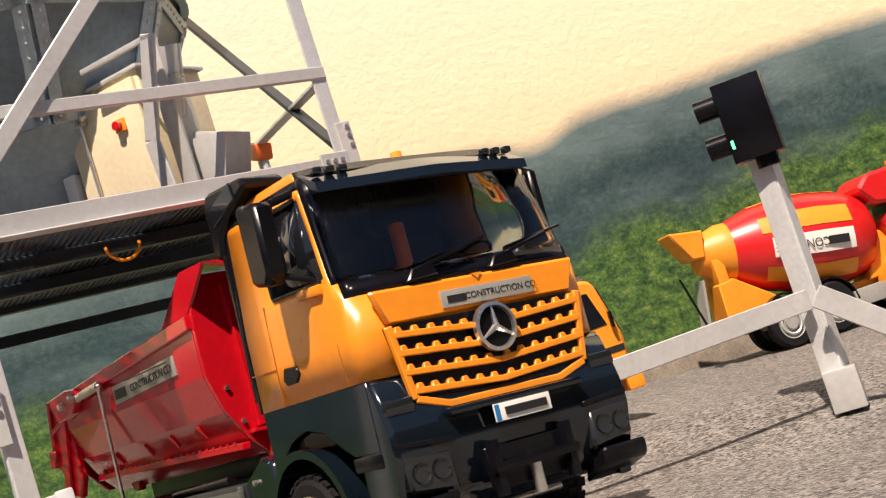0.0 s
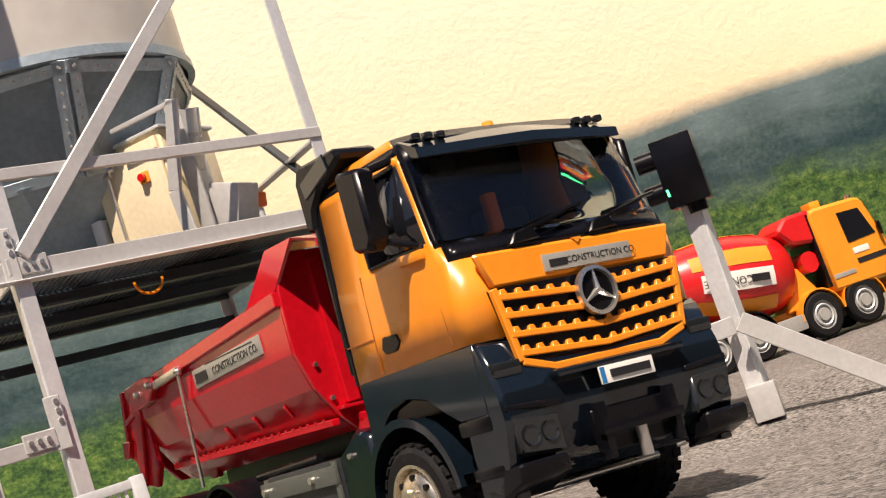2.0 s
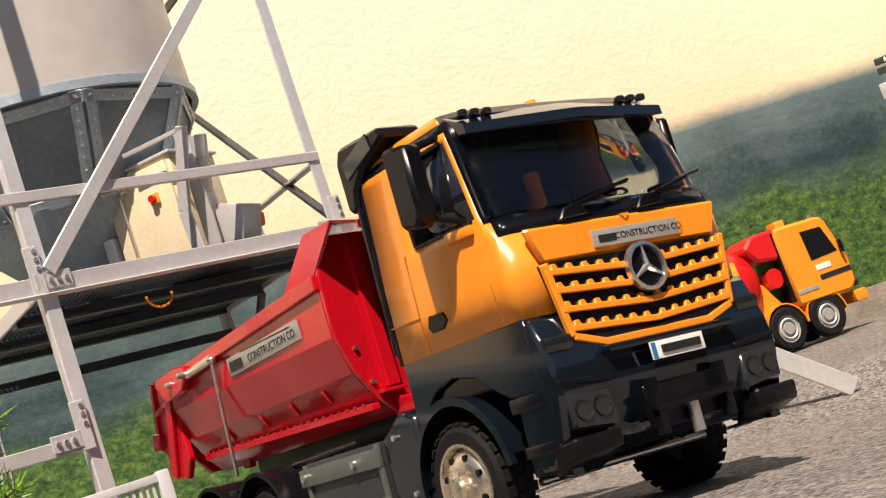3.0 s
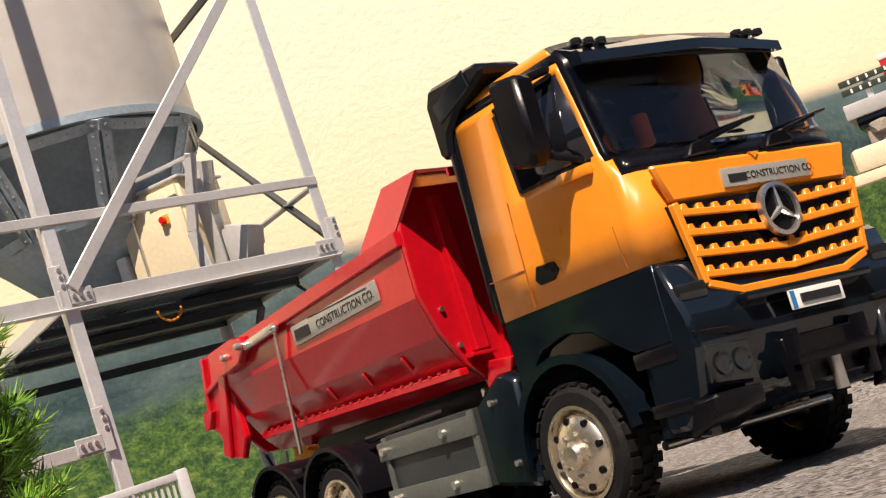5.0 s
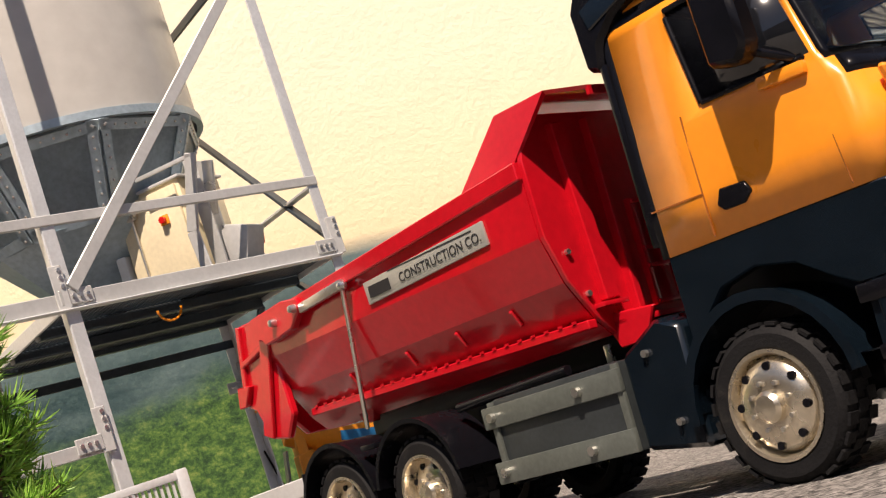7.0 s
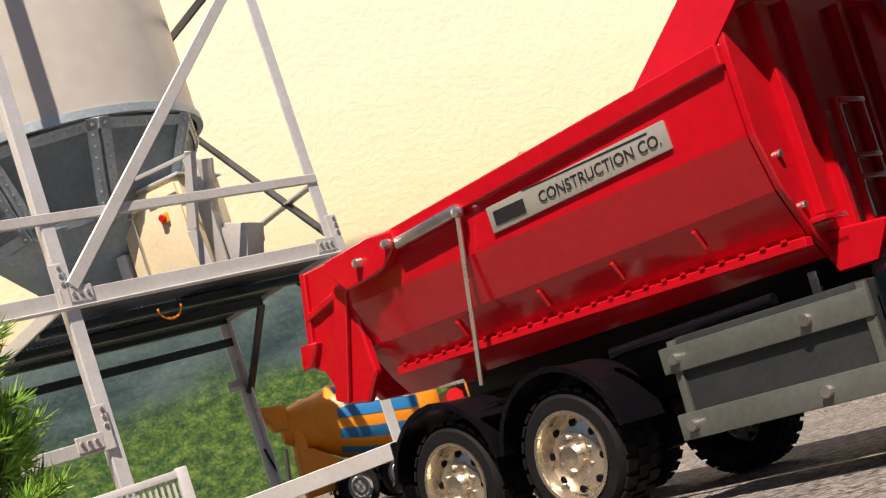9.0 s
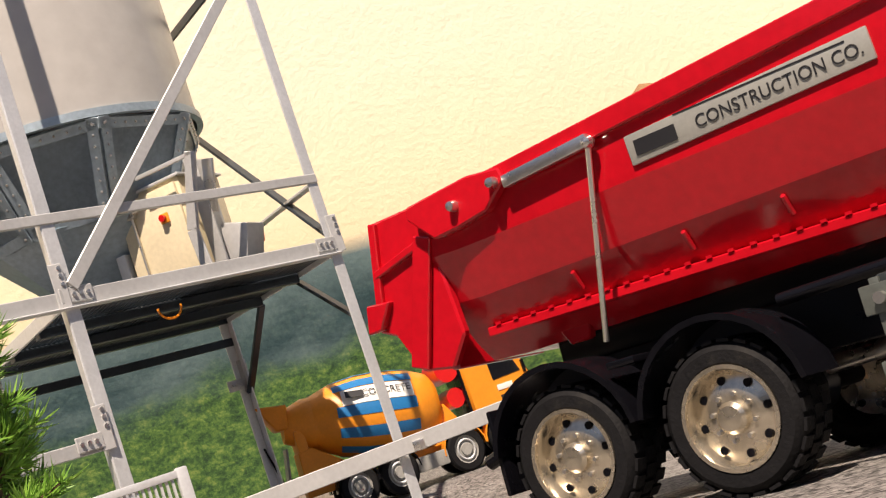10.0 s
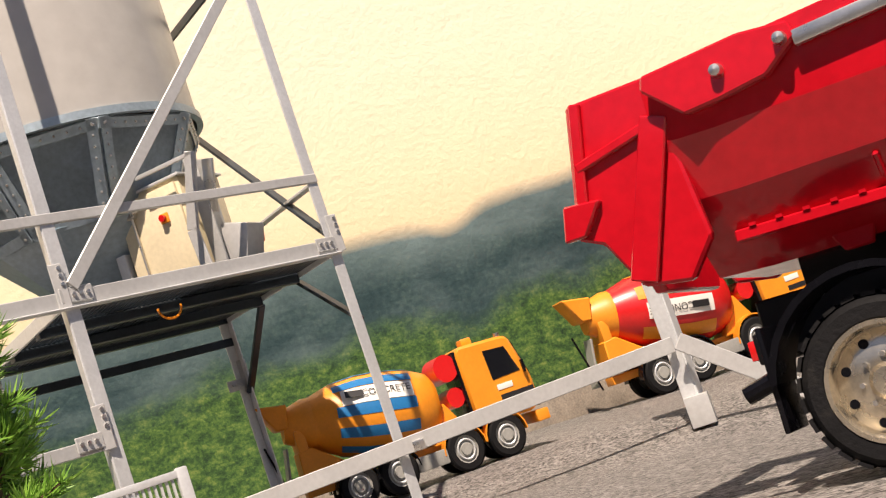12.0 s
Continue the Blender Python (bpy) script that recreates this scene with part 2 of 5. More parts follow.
def prism(poly, y0, y1, bevel=0.0, bm=None, plane="xz"):
    """A flat outline, given in x and z, made solid between y0 and y1."""
    bm = bm or bmesh.new()
    if plane == "xz":
        vs = [bm.verts.new((x, y0, z)) for x, z in poly]
        d = (0, y1 - y0, 0)
    else:
        vs = [bm.verts.new((y0, x, z)) for x, z in poly]
        d = (y1 - y0, 0, 0)
    f = bm.faces.new(vs)
    r = bmesh.ops.extrude_face_region(bm, geom=[f])
    nv = [g for g in r["geom"] if isinstance(g, bmesh.types.BMVert)]
    bmesh.ops.translate(bm, verts=nv, vec=d)
    if bevel:
        es = list({e for q in vs + nv for e in q.link_edges})
        bmesh.ops.bevel(bm, geom=es, offset=bevel, segments=1, affect="EDGES")
    return bm


def lathe(profile, seg=32, m=None, bm=None, close=False):
    """Turn (radius, height) pairs round the y axis."""
    bm = bm or bmesh.new()
    rings = []
    for r, h in profile:
        rings.append([bm.verts.new(Vector((r * math.cos(2 * math.pi * i / seg), h, r * math.sin(2 * math.pi * i / seg)))) for i in range(seg)])
    pairs = list(zip(rings, rings[1:])) + ([(rings[-1], rings[0])] if close else [])
    for p, q in pairs:
        for i in range(seg):
            bm.faces.new((p[i], p[(i + 1) % seg], q[(i + 1) % seg], q[i]))
    if m is not None:
        bmesh.ops.transform(bm, matrix=m, verts=[v for r in rings for v in r])
    return bm


def lettering(text, size, mat, parent, m, label=""):
    cu = bpy.data.curves.new("writing", "FONT")
    cu.body, cu.size, cu.align_x, cu.align_y, cu.extrude = text, size, "CENTER", "CENTER", 0.0001
    tmp = new("writing", cu)
    me = bpy.data.meshes.new_from_object(tmp.evaluated_get(bpy.context.evaluated_depsgraph_get()))
    bpy.data.objects.remove(tmp)
    me.materials.clear()
    me.materials.append(mat)
    ob = new("lettering", me)
    ob.parent, ob.matrix_basis = parent, m
    if label:
        ob["label"] = label
    return ob


def arc_band(cx, cz, r, y0, y1, a0, a1, t, n=14):
    bm = bmesh.new()
    for i in range(n):
        a, c = radians(a0 + (a1 - a0) * i / n), radians(a0 + (a1 - a0) * (i + 1) / n)
        q = []
        for ang in (a, c):
            for rr in (r, r + t):
                for y in (y0, y1):
                    q.append(bm.verts.new((cx + rr * math.cos(ang), y, cz + rr * math.sin(ang))))
        for f in ((0, 1, 5, 4), (2, 3, 7, 6), (0, 2, 6, 4), (1, 3, 7, 5)) + (((0, 1, 3, 2),) if i == 0 else ()) + (((4, 5, 7, 6),) if i == n - 1 else ()):
            bm.faces.new([q[k] for k in f])
    bmesh.ops.remove_doubles(bm, verts=bm.verts[:], dist=1e-6)
    return bm

# ---- setting ----
GROUND = -0.004


# the road on which the truck drives leans a little: its plane in the world
ROAD = Matrix(((0.99778, -0.01013, 0.06582, -0.0035), (0.00769, 0.99927, 0.03736, -0.00199), (-0.06615, -0.03677, 0.99713, 0.034), (0, 0, 0, 1)))


def rise(x, y):
    """Height of the asphalt: the leaning road in front, then a ramp to the level strip along the wall."""
    def ease(v, a, b):
        v = min(1, max(0, (v - a) / (b - a)))
        return v * v * (3 - 2 * v)
    px, py = min(0.7, max(-0.6, x)), min(1.9, max(0.1, y))
    n = ROAD.to_3x3().col[2]
    front = ROAD.translation.z + GROUND - (n.x * (px - ROAD.translation.x) + n.y * (py - ROAD.translation.y)) / n.z
    level = GROUND - 0.014 * ease(x, 0.0, 0.35) + 0.030 * ease(x, 0.55, 1.2)
    k = ease(y + 0.25 * x, 1.62, 1.98)
    return front * (1 - k) + level * k


bm = bmesh.new()
xs = [-30, -15, -6, -3] + [-2 + i * 0.08 for i in range(56)] + [3, 6, 15, 30]
ys = [-30, -15, -6, -2] + [0.0 + i * 0.06 for i in range(64)] + [5, 8, 15, 30]
gv = [[bm.verts.new((x, y, rise(x, y))) for x in xs] for y in ys]
for j in range(len(ys) - 1):
    for i in range(len(xs) - 1):
        bm.faces.new((gv[j][i], gv[j][i + 1], gv[j + 1][i + 1], gv[j + 1][i]))
ground = part("ground", bm, ASPHALT)
tagged(ground, "fine-grained grey model asphalt reaching out on all sides", "ground", kind="structure")

WALL_AT, WALL_DEG = (-0.30, 2.69), 20.0
wall_m = pose(WALL_AT[0], WALL_AT[1], 0, 0, 0, WALL_DEG)
wall = part("wall_north", box((0.4, 0.05, 1.1), (6.0, 0.1, 2.2), 0.004), MURAL)
wall.matrix_world = wall_m
tagged(wall, "rough plastered wall painted with a cream sky over misty wooded hills", "wall", kind="structure")
# Walls added out of view: they cut low sky light and darken reflections.
UNSEEN_WALL = material("unseen_dull_brown_wall", (0.10, 0.085, 0.075), 0.8, var=0.3, scale=3, bump=0.1, bump_scale=40)
for nm, c, sz in (("unseen_wall_south", (0.5, -3.4, 0.75), (9.0, 0.1, 1.52)), ("unseen_wall_west", (-3.3, -0.4, 0.75), (0.1, 6.0, 1.52)), ("unseen_wall_east", (4.6, -0.2, 0.75), (0.1, 6.4, 1.52))):
    tagged(part(nm, box(c, sz, 0.004), UNSEEN_WALL), "plain dull brown wall added out of view to darken reflections", "wall", kind="structure")
kerb = part("kerb", box((0.4, -0.012, 0.010), (5.9, 0.022, 0.075), 0.002), STONE)
kerb.matrix_world = wall_m
tagged(kerb, "low pale kerb strip along the foot of the painted wall", "kerb", kind="structure")

# ---- tower ----
R_, L_, B_ = Vector((-0.118, 1.603, 0)), Vector((-0.377, 1.34, 0)), Vector((-0.328, 1.93, 0))
BL_ = L_ + B_ - R_
FU, FV = (R_ - L_).normalized(), (B_ - R_).normalized()
DECK, RAIL_Z, TOP = 0.316, 0.402, 0.95
Z = Vector((0, 0, 1))


def at(p, z):
    return Vector((p[0], p[1], z))


def build_tower():
    tw = thing("silo_tower", "bolted aluminium tower frame with a perforated steel deck", "tower")
    posts = ((R_, -FU, FV), (L_, FU, FV), (B_, -FU, -FV), (BL_, FU, -FV))
    for p, a, c in posts:
        part("post", angle(at(p, rise(p.x, p.y)), at(p, TOP), 0.015, (a, c), 0.002), ALU, tw)
        part("foot_plate", box(at(p, rise(p.x, p.y) + 0.010), (0.022, 0.022, 0.024), 0.001), ALU_FLAT, tw)
    far_l = L_ - FU * 0.34
    # front face
    part("deck_beam", bar(at(far_l, DECK), at(R_, DECK), 0.003, 0.018), ALU_FLAT, tw)
    part("deck_beam", bar(at(far_l, DECK - 0.009), at(R_, DECK - 0.009), 0.014, 0.002), ALU, tw)
    part("guard_rail", bar(at(far_l, RAIL_Z), at(R_, RAIL_Z), 0.006, 0.011), ALU_FLAT, tw)
    part("diagonal_brace", bar(at(L_ + FU * 0.012, DECK + 0.012) - FV * 0.006, at(R_ - FU * 0.016, 0.675) - FV * 0.006, 0.003, 0.014, FV.cross(Z).cross(FU)), ALU_FLAT, tw)
    part("lower_beam", bar(at(far_l, 0.168), at(L_, 0.168), 0.003, 0.014), ALU_FLAT, tw)
    # right face
    part("deck_beam", bar(at(R_, DECK), at(B_, DECK), 0.003, 0.016), ALU, tw)
    part("diagonal_brace", bar(at(R_ + FV * 0.01, DECK + 0.015), at(B_, 0.637), 0.004, 0.013, FU), SHADED_BRACE, tw)
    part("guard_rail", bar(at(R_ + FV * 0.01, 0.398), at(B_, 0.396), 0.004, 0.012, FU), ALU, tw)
    part("knee_brace", bar(at(R_ + FV * 0.004, 0.225), at(R_ + FV * 0.13, DECK - 0.012), 0.005, 0.010, FU), SHADED_BRACE, tw)
    part("knee_brace", bar(at(B_ - FV * 0.004, 0.205), at(B_ - FV * 0.13, DECK - 0.012), 0.005, 0.011, FU), SHADED_BRACE, tw)
    part("guard_rail", bar(at(R_, 0.70), at(B_, 0.70), 0.004, 0.012), SHADED_BRACE, tw)
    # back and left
    # Rear beams, joists and grating take the same shade-darkened steel.
    part("deck_beam", bar(at(B_, DECK), at(BL_, DECK), 0.012, 0.016), SHADED_BRACE, tw)
    part("lower_beam", bar(at(B_, DECK - 0.035), at(BL_, DECK - 0.035), 0.004, 0.012), SHADED_BRACE, tw)
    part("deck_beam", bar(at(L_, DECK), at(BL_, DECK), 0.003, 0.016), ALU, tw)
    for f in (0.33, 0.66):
        part("deck_joist", bar(at(R_ + FV * 0.38 * f - FU * 0.004, DECK - 0.008), at(L_ + FV * 0.38 * f, DECK - 0.008), 0.012, 0.012), SHADED_BRACE, tw)
    # expanded-metal deck
    bm = bmesh.new()
    wid, dep = (R_ - L_).length, (B_ - R_).length
    n = 58
    for i in range(n):
        o = L_ + FU * (wid * (i + 0.5) / n)
        bar(at(o, DECK - 0.001), at(o + FV * dep, DECK - 0.001), 0.0026, 0.0012, Z, 0, bm)
    n = 62
    for i in range(n):
        o = L_ + FV * (dep * (i + 0.5) / n)
        bar(at(o, DECK - 0.0005), at(o + FU * wid, DECK - 0.0005), 0.0026, 0.0012, Z, 0, bm)
    tagged(part("grating", bm, SHADED_BRACE, tw, "perforated steel deck sheet in a shade-darkened colour"), kind="stuff")
    # gusset plates with bolts
    for p, z in ((L_, DECK), (R_, DECK), (L_, 0.168), (B_, 0.215)):
        sgn = 1 if p is L_ and z > 0.2 else -1
        c = at(p, z + 0.004) - FV * 0.004
        g = part("gusset_plate", bar(c - FU * 0.004, c + FU * 0.034 * sgn, 0.002, 0.016), ALU_FLAT, tw)
        part("gusset_plate", bar(c - Z * 0.012, c + Z * 0.034, 0.014, 0.002, FV), ALU_FLAT, tw)
        for q in (FU * 0.012 * sgn, FU * 0.020 * sgn, FU * 0.028 * sgn, Z * 0.012 + FU * 0.003, Z * 0.021 + FU * 0.003, Z * 0.029 + FU * 0.003):
            o = c + q - FV * 0.0012
            part("bolt", rod(o, o - FV * 0.0022, 0.0022, 6), STEEL, g)
    # orange clamp and cable
    o = at(R_ + FV * 0.210, 0.376)
    k = part("pipe_clamp", box(o + Z * 0.014, (0.018, 0.022, 0.018), 0.003, pose(0, 0, 0, 20, 0, 40)), ORANGE, tw, "orange plastic clamp")
    part("grip", rod(o + Z * 0.004, o - Z * 0.058, 0.006), ALU, k)
    cu = bmesh.new()
    prev = None
    for i in range(15):
        a = math.pi * i / 14
        q = at(L_ + FU * (0.16 + 0.016 * math.cos(a)) + FV * 0.10, DECK - 0.012 - 0.014 * math.sin(a))
        if prev is not None:
            rod(prev, q, 0.0016, 6, cu)
        prev = q
    part("cable", cu, AMBER, tw, "yellow cable loop under the deck")
    return tw


build_tower()

SILO_AT = Vector((-0.415, 1.66, 0))


def build_silo():
    si = thing("silo", "cream enamelled round silo with a riveted blue-grey hopper below", "silo", Matrix.Translation(SILO_AT))
    r, z0, z1 = 0.178, 0.538, 0.428
    part("tank", lathe([(0.0, 0.93), (0.10, 0.925), (r - 0.01, 0.90), (r - 0.002, 0.88), (r - 0.002, z0 + 0.006), (0.0, z0 + 0.006)], 64, Matrix(((1, 0, 0, 0), (0, 0, -1, 0), (0, 1, 0, 0), (0, 0, 0, 1))), None), SILO, si)
    part("rim_band", lathe([(r + 0.002, z0 + 0.006), (r + 0.002, z0 - 0.004), (r - 0.006, z0 - 0.004), (r - 0.006, z0 + 0.006)], 64, Matrix(((1, 0, 0, 0), (0, 0, -1, 0), (0, 1, 0, 0), (0, 0, 0, 1))), None, True), DARKSTEEL, si)
    k = 8
    r0, r1 = r + 0.002, 0.122
    A = [radians(360 / k * i - 22.5 + 8) for i in range(k)]

    def pt(a, rr, z):
        return Vector((rr * math.cos(a), rr * math.sin(a), z))

    for i in range(k):
        a, c = A[i], A[(i + 1) % k]
        q = [pt(a, r0, z0 - 0.004), pt(c, r0, z0 - 0.004), pt(c, r1, z1), pt(a, r1, z1)]
        mid = sum(q, Vector()) / 4
        nrm = (q[1] - q[0]).cross(q[3] - q[0]).normalized()
        if nrm.dot(mid - Vector((0, 0, mid.z))) < 0:
            nrm = -nrm
        bm = bmesh.new()
        f = bm.faces.new([bm.verts.new(v) for v in q])
        bmesh.ops.solidify(bm, geom=[f], thickness=0.002)
        pan = part("hopper_panel", bm, DARKSTEEL, si)
        # raised border flanges
        bm = bmesh.new()
        for s, e in ((q[0], q[1]), (q[1], q[2]), (q[3], q[2]), (q[0], q[3])):
            ins = (mid - (s + e) / 2).normalized() * 0.008
            bar(s + ins + nrm * 0.0015, e + ins + nrm * 0.0015, 0.013, 0.0022, nrm, 0.0003, bm)
        part("flange", bm, DARKSTEEL, pan)
        bm = bmesh.new()
        for s, e in ((q[0], q[1]), (q[1], q[2]), (q[0], q[3])):
            ins = (mid - (s + e) / 2).normalized() * 0.008
            cnt = 9
            for j in range(cnt):
                o = s + (e - s) * ((j + 0.5) / cnt) + ins + nrm * 0.003
                bmesh.ops.create_uvsphere(bm, u_segments=6, v_segments=4, radius=0.0017, matrix=Matrix.Translation(o))
        tagged(part("rivets", bm, STEEL, pan, "rows of bright rivets"), kind="stuff")
    part("outlet", lathe([(0.0, z1 + 0.01), (r1, z1 + 0.004), (0.045, 0.350), (0.040, DECK + 0.001), (0.0, DECK + 0.001)], 8, Matrix(((1, 0, 0, 0), (0, 0, -1, 0), (0, 1, 0, 0), (0, 0, 0, 1)))), DARKSTEEL, si, smooth=20)
    return si


build_silo()


def build_cabinet():
    c = thing("control_cabinet", "cream metal control cabinet with red switch on the deck", "cabinet", pose(-0.312, 1.575, DECK, 0, 0, -24) @ Matrix.Scale(1.2, 4))
    w, d, h = 0.082, 0.07, 0.112
    part("body", box((0, d / 2, h / 2), (w, d, h), 0.003), CREAM, c)
    dr = part("door", box((0, -0.002, h / 2), (w - 0.008, 0.004, h - 0.010), 0.0015), CREAM, c)
    part("switch_plate", box((0.016, -0.0055, h * 0.68), (0.010, 0.003, 0.010), 0.001), AMBER, dr)
    part("switch", rod((0.016, -0.006, h * 0.68), (0.016, -0.011, h * 0.68), 0.0034, 16), REDLAMP, dr)
    for z in (0.02, 0.094):
        la = part("latch", box((-0.020, -0.007, z), (0.010, 0.006, 0.012), 0.001), STEEL, dr)
        part("hinge_pin", rod((-0.028, -0.008, z), (-0.010, -0.008, z), 0.002, 8), STEEL, la)
    part("top_flange", box((0, d / 2, h + 0.001), (w + 0.006, d + 0.006, 0.003), 0.001), ALU, c)
    part("beacon_base", rod((-0.028, 0.02, h), (-0.028, 0.02, h + 0.006), 0.010, 16), BLACK, c)
    part("beacon", lathe([(0.0, 0.018), (0.006, 0.017), (0.009, 0.012), (0.0095, 0.004), (0.0, 0.004)], 16, pose(-0.028, 0.02, h, 90)), AMBER, c, "amber flashing beacon")
    part("side_bracket", box((w / 2 + 0.022, -0.004, 0.062), (0.014, 0.003, 0.124), 0.0006, pose(0, 0, 0, 0, 0, 0)), ALU_FLAT, c)
    part("side_bracket", box((w / 2 + 0.016, 0.012, 0.062), (0.003, 0.034, 0.120), 0.0006), ALU_FLAT, c)
    part("hinge_rod", rod((-0.020, -0.007, 0.02), (-0.020, -0.007, 0.094), 0.0013, 8), STEEL, dr)
    fr = part("bracket_frame", box((w / 2 + 0.002, -0.020, h + 0.008), (0.07, 0.003, 0.004), 0.0006), ALU_FLAT, c)
    part("bracket_plate", bar((w / 2 + 0.036, -0.020, h + 0.010), (w / 2 + 0.012, -0.020, h * 0.45), 0.003, 0.013, (1, 0, 0)), ALU_FLAT, fr)
    part("bracket_plate", bar((w / 2 + 0.012, -0.020, h * 0.46), (w / 2 + 0.016, -0.020, 0.0), 0.003, 0.013, (1, 0, 0)), ALU_FLAT, fr)
    part("lamp_panel", box((w / 2 + 0.034, -0.002, 0.088), (0.012, 0.004, 0.052), 0.001, pose(0, 0, 0, 0, 14, 0)), STEEL, c, "bright ribbed metal panel")
    part("sloped_cover", box((w / 2 + 0.034, 0.02, 0.024), (0.03, 0.03, 0.048), 0.002, pose(0, 0, 0, 0, 20, 0)), ALU_FLAT, c)
    part("chute_post", box((-w / 2 - 0.022, 0.03, 0.05), (0.018, 0.018, 0.10), 0.001), DARKSTEEL, c)
    part("valve", box((-w / 2 - 0.008, 0.0, 0.045), (0.012, 0.01, 0.03), 0.002), WHITE, c)
    return c


build_cabinet()

# ---- barrier and signal ----
TL = Vector((0.241, 1.720, -0.0257))


def build_barrier():
    b = thing("barrier_rail", "pale aluminium flat-bar rail with a sloping end stay", "barrier")
    d = Vector((-0.105, 1.59, 0.066))
    e = Vector((0.233, 1.712, 0.0754))
    part("rail", bar(d - (e - d) * 0.75, e, 0.003, 0.020), ALU_FLAT, b)
    part("stay", bar(e + Vector((0.004, -0.016, 0.002)), (0.372, 1.690, rise(0.372, 1.690) + 0.006), 0.005, 0.022), ALU_FLAT, b)
    part("clip", box((d.x + 0.004, d.y, d.z - 0.004), (0.014, 0.012, 0.012), 0.001), STEEL, b)
    return b


build_barrier()


def build_signal():
    s = thing("traffic_light", "black two-lamp traffic signal lit green on an aluminium post", "traffic light", Matrix.Translation(TL) @ pose(0, 0, 0, 0, 0, -12) @ Matrix.Scale(1.295, 4))
    part("post", angle((0, 0, -0.004), (0, 0, 0.190), 0.015, ((-1, 0.3, 0), (0.3, 1, 0)), 0.003), ALU, s)
    part("socket", box((-0.002, 0.0, 0.010), (0.024, 0.022, 0.030), 0.001), ALU_FLAT, s, "square aluminium socket")
    hd = part("housing", box((-0.004, 0.0, 0.216), (0.036, 0.026, 0.060), 0.0015), BLACK, s)
    for z, mt in ((0.232, BLACK), (0.203, GREEN_LAMP)):
        hood = lathe([(0.0085, 0.0), (0.0085, 0.016), (0.0078, 0.016), (0.0078, 0.0)], 20, pose(-0.022, 0.0, z, 0, 0, 90), None, True)
        part("hood", hood, BLACK, hd)
        part("lamp", rod((-0.0225, 0, z), (-0.0250, 0, z), 0.0068, 16), mt, hd, "lit green lamp" if mt is GREEN_LAMP else "dark lamp")
    part("green_glow_window", box((-0.019, -0.0135, 0.200), (0.002, 0.001, 0.006)), GREEN_LAMP, hd)
    part("clamp", rod((0, 0, 0.178), (0, 0, 0.192), 0.0085, 12), BLACK, s)
    return s


build_signal()

# railing beside the tower
def build_railing():
    g = thing("slatted_gate", "grey metal gate panel with thin upright slats", "gate", pose(-0.283, 1.20, -0.006, 0, 0, 30))
    part("end_post", box((0, 0, 0.063), (0.011, 0.008, 0.122), 0.002), ALU, g)
    part("top_rail", box((-0.06, 0, 0.119), (0.12, 0.007, 0.007), 0.001), ALU, g)
    part("bottom_rail", box((-0.06, 0, 0.020), (0.12, 0.007, 0.007), 0.001), ALU, g)
    for i in range(20):
        part("slat", box((-0.010 - i * 0.0055, 0, 0.069), (0.0022, 0.003, 0.096)), ALU, g)
    return g


build_railing()


# ---- model concrete mixers ----
def wheel_mesh(r, w, rim_r, seg=28):
    t = lathe([(rim_r, -w / 2), (r * 0.90, -w / 2), (r, -w * 0.36), (r, w * 0.36), (r * 0.90, w / 2), (rim_r, w / 2)], seg, None, None, True)
    return t


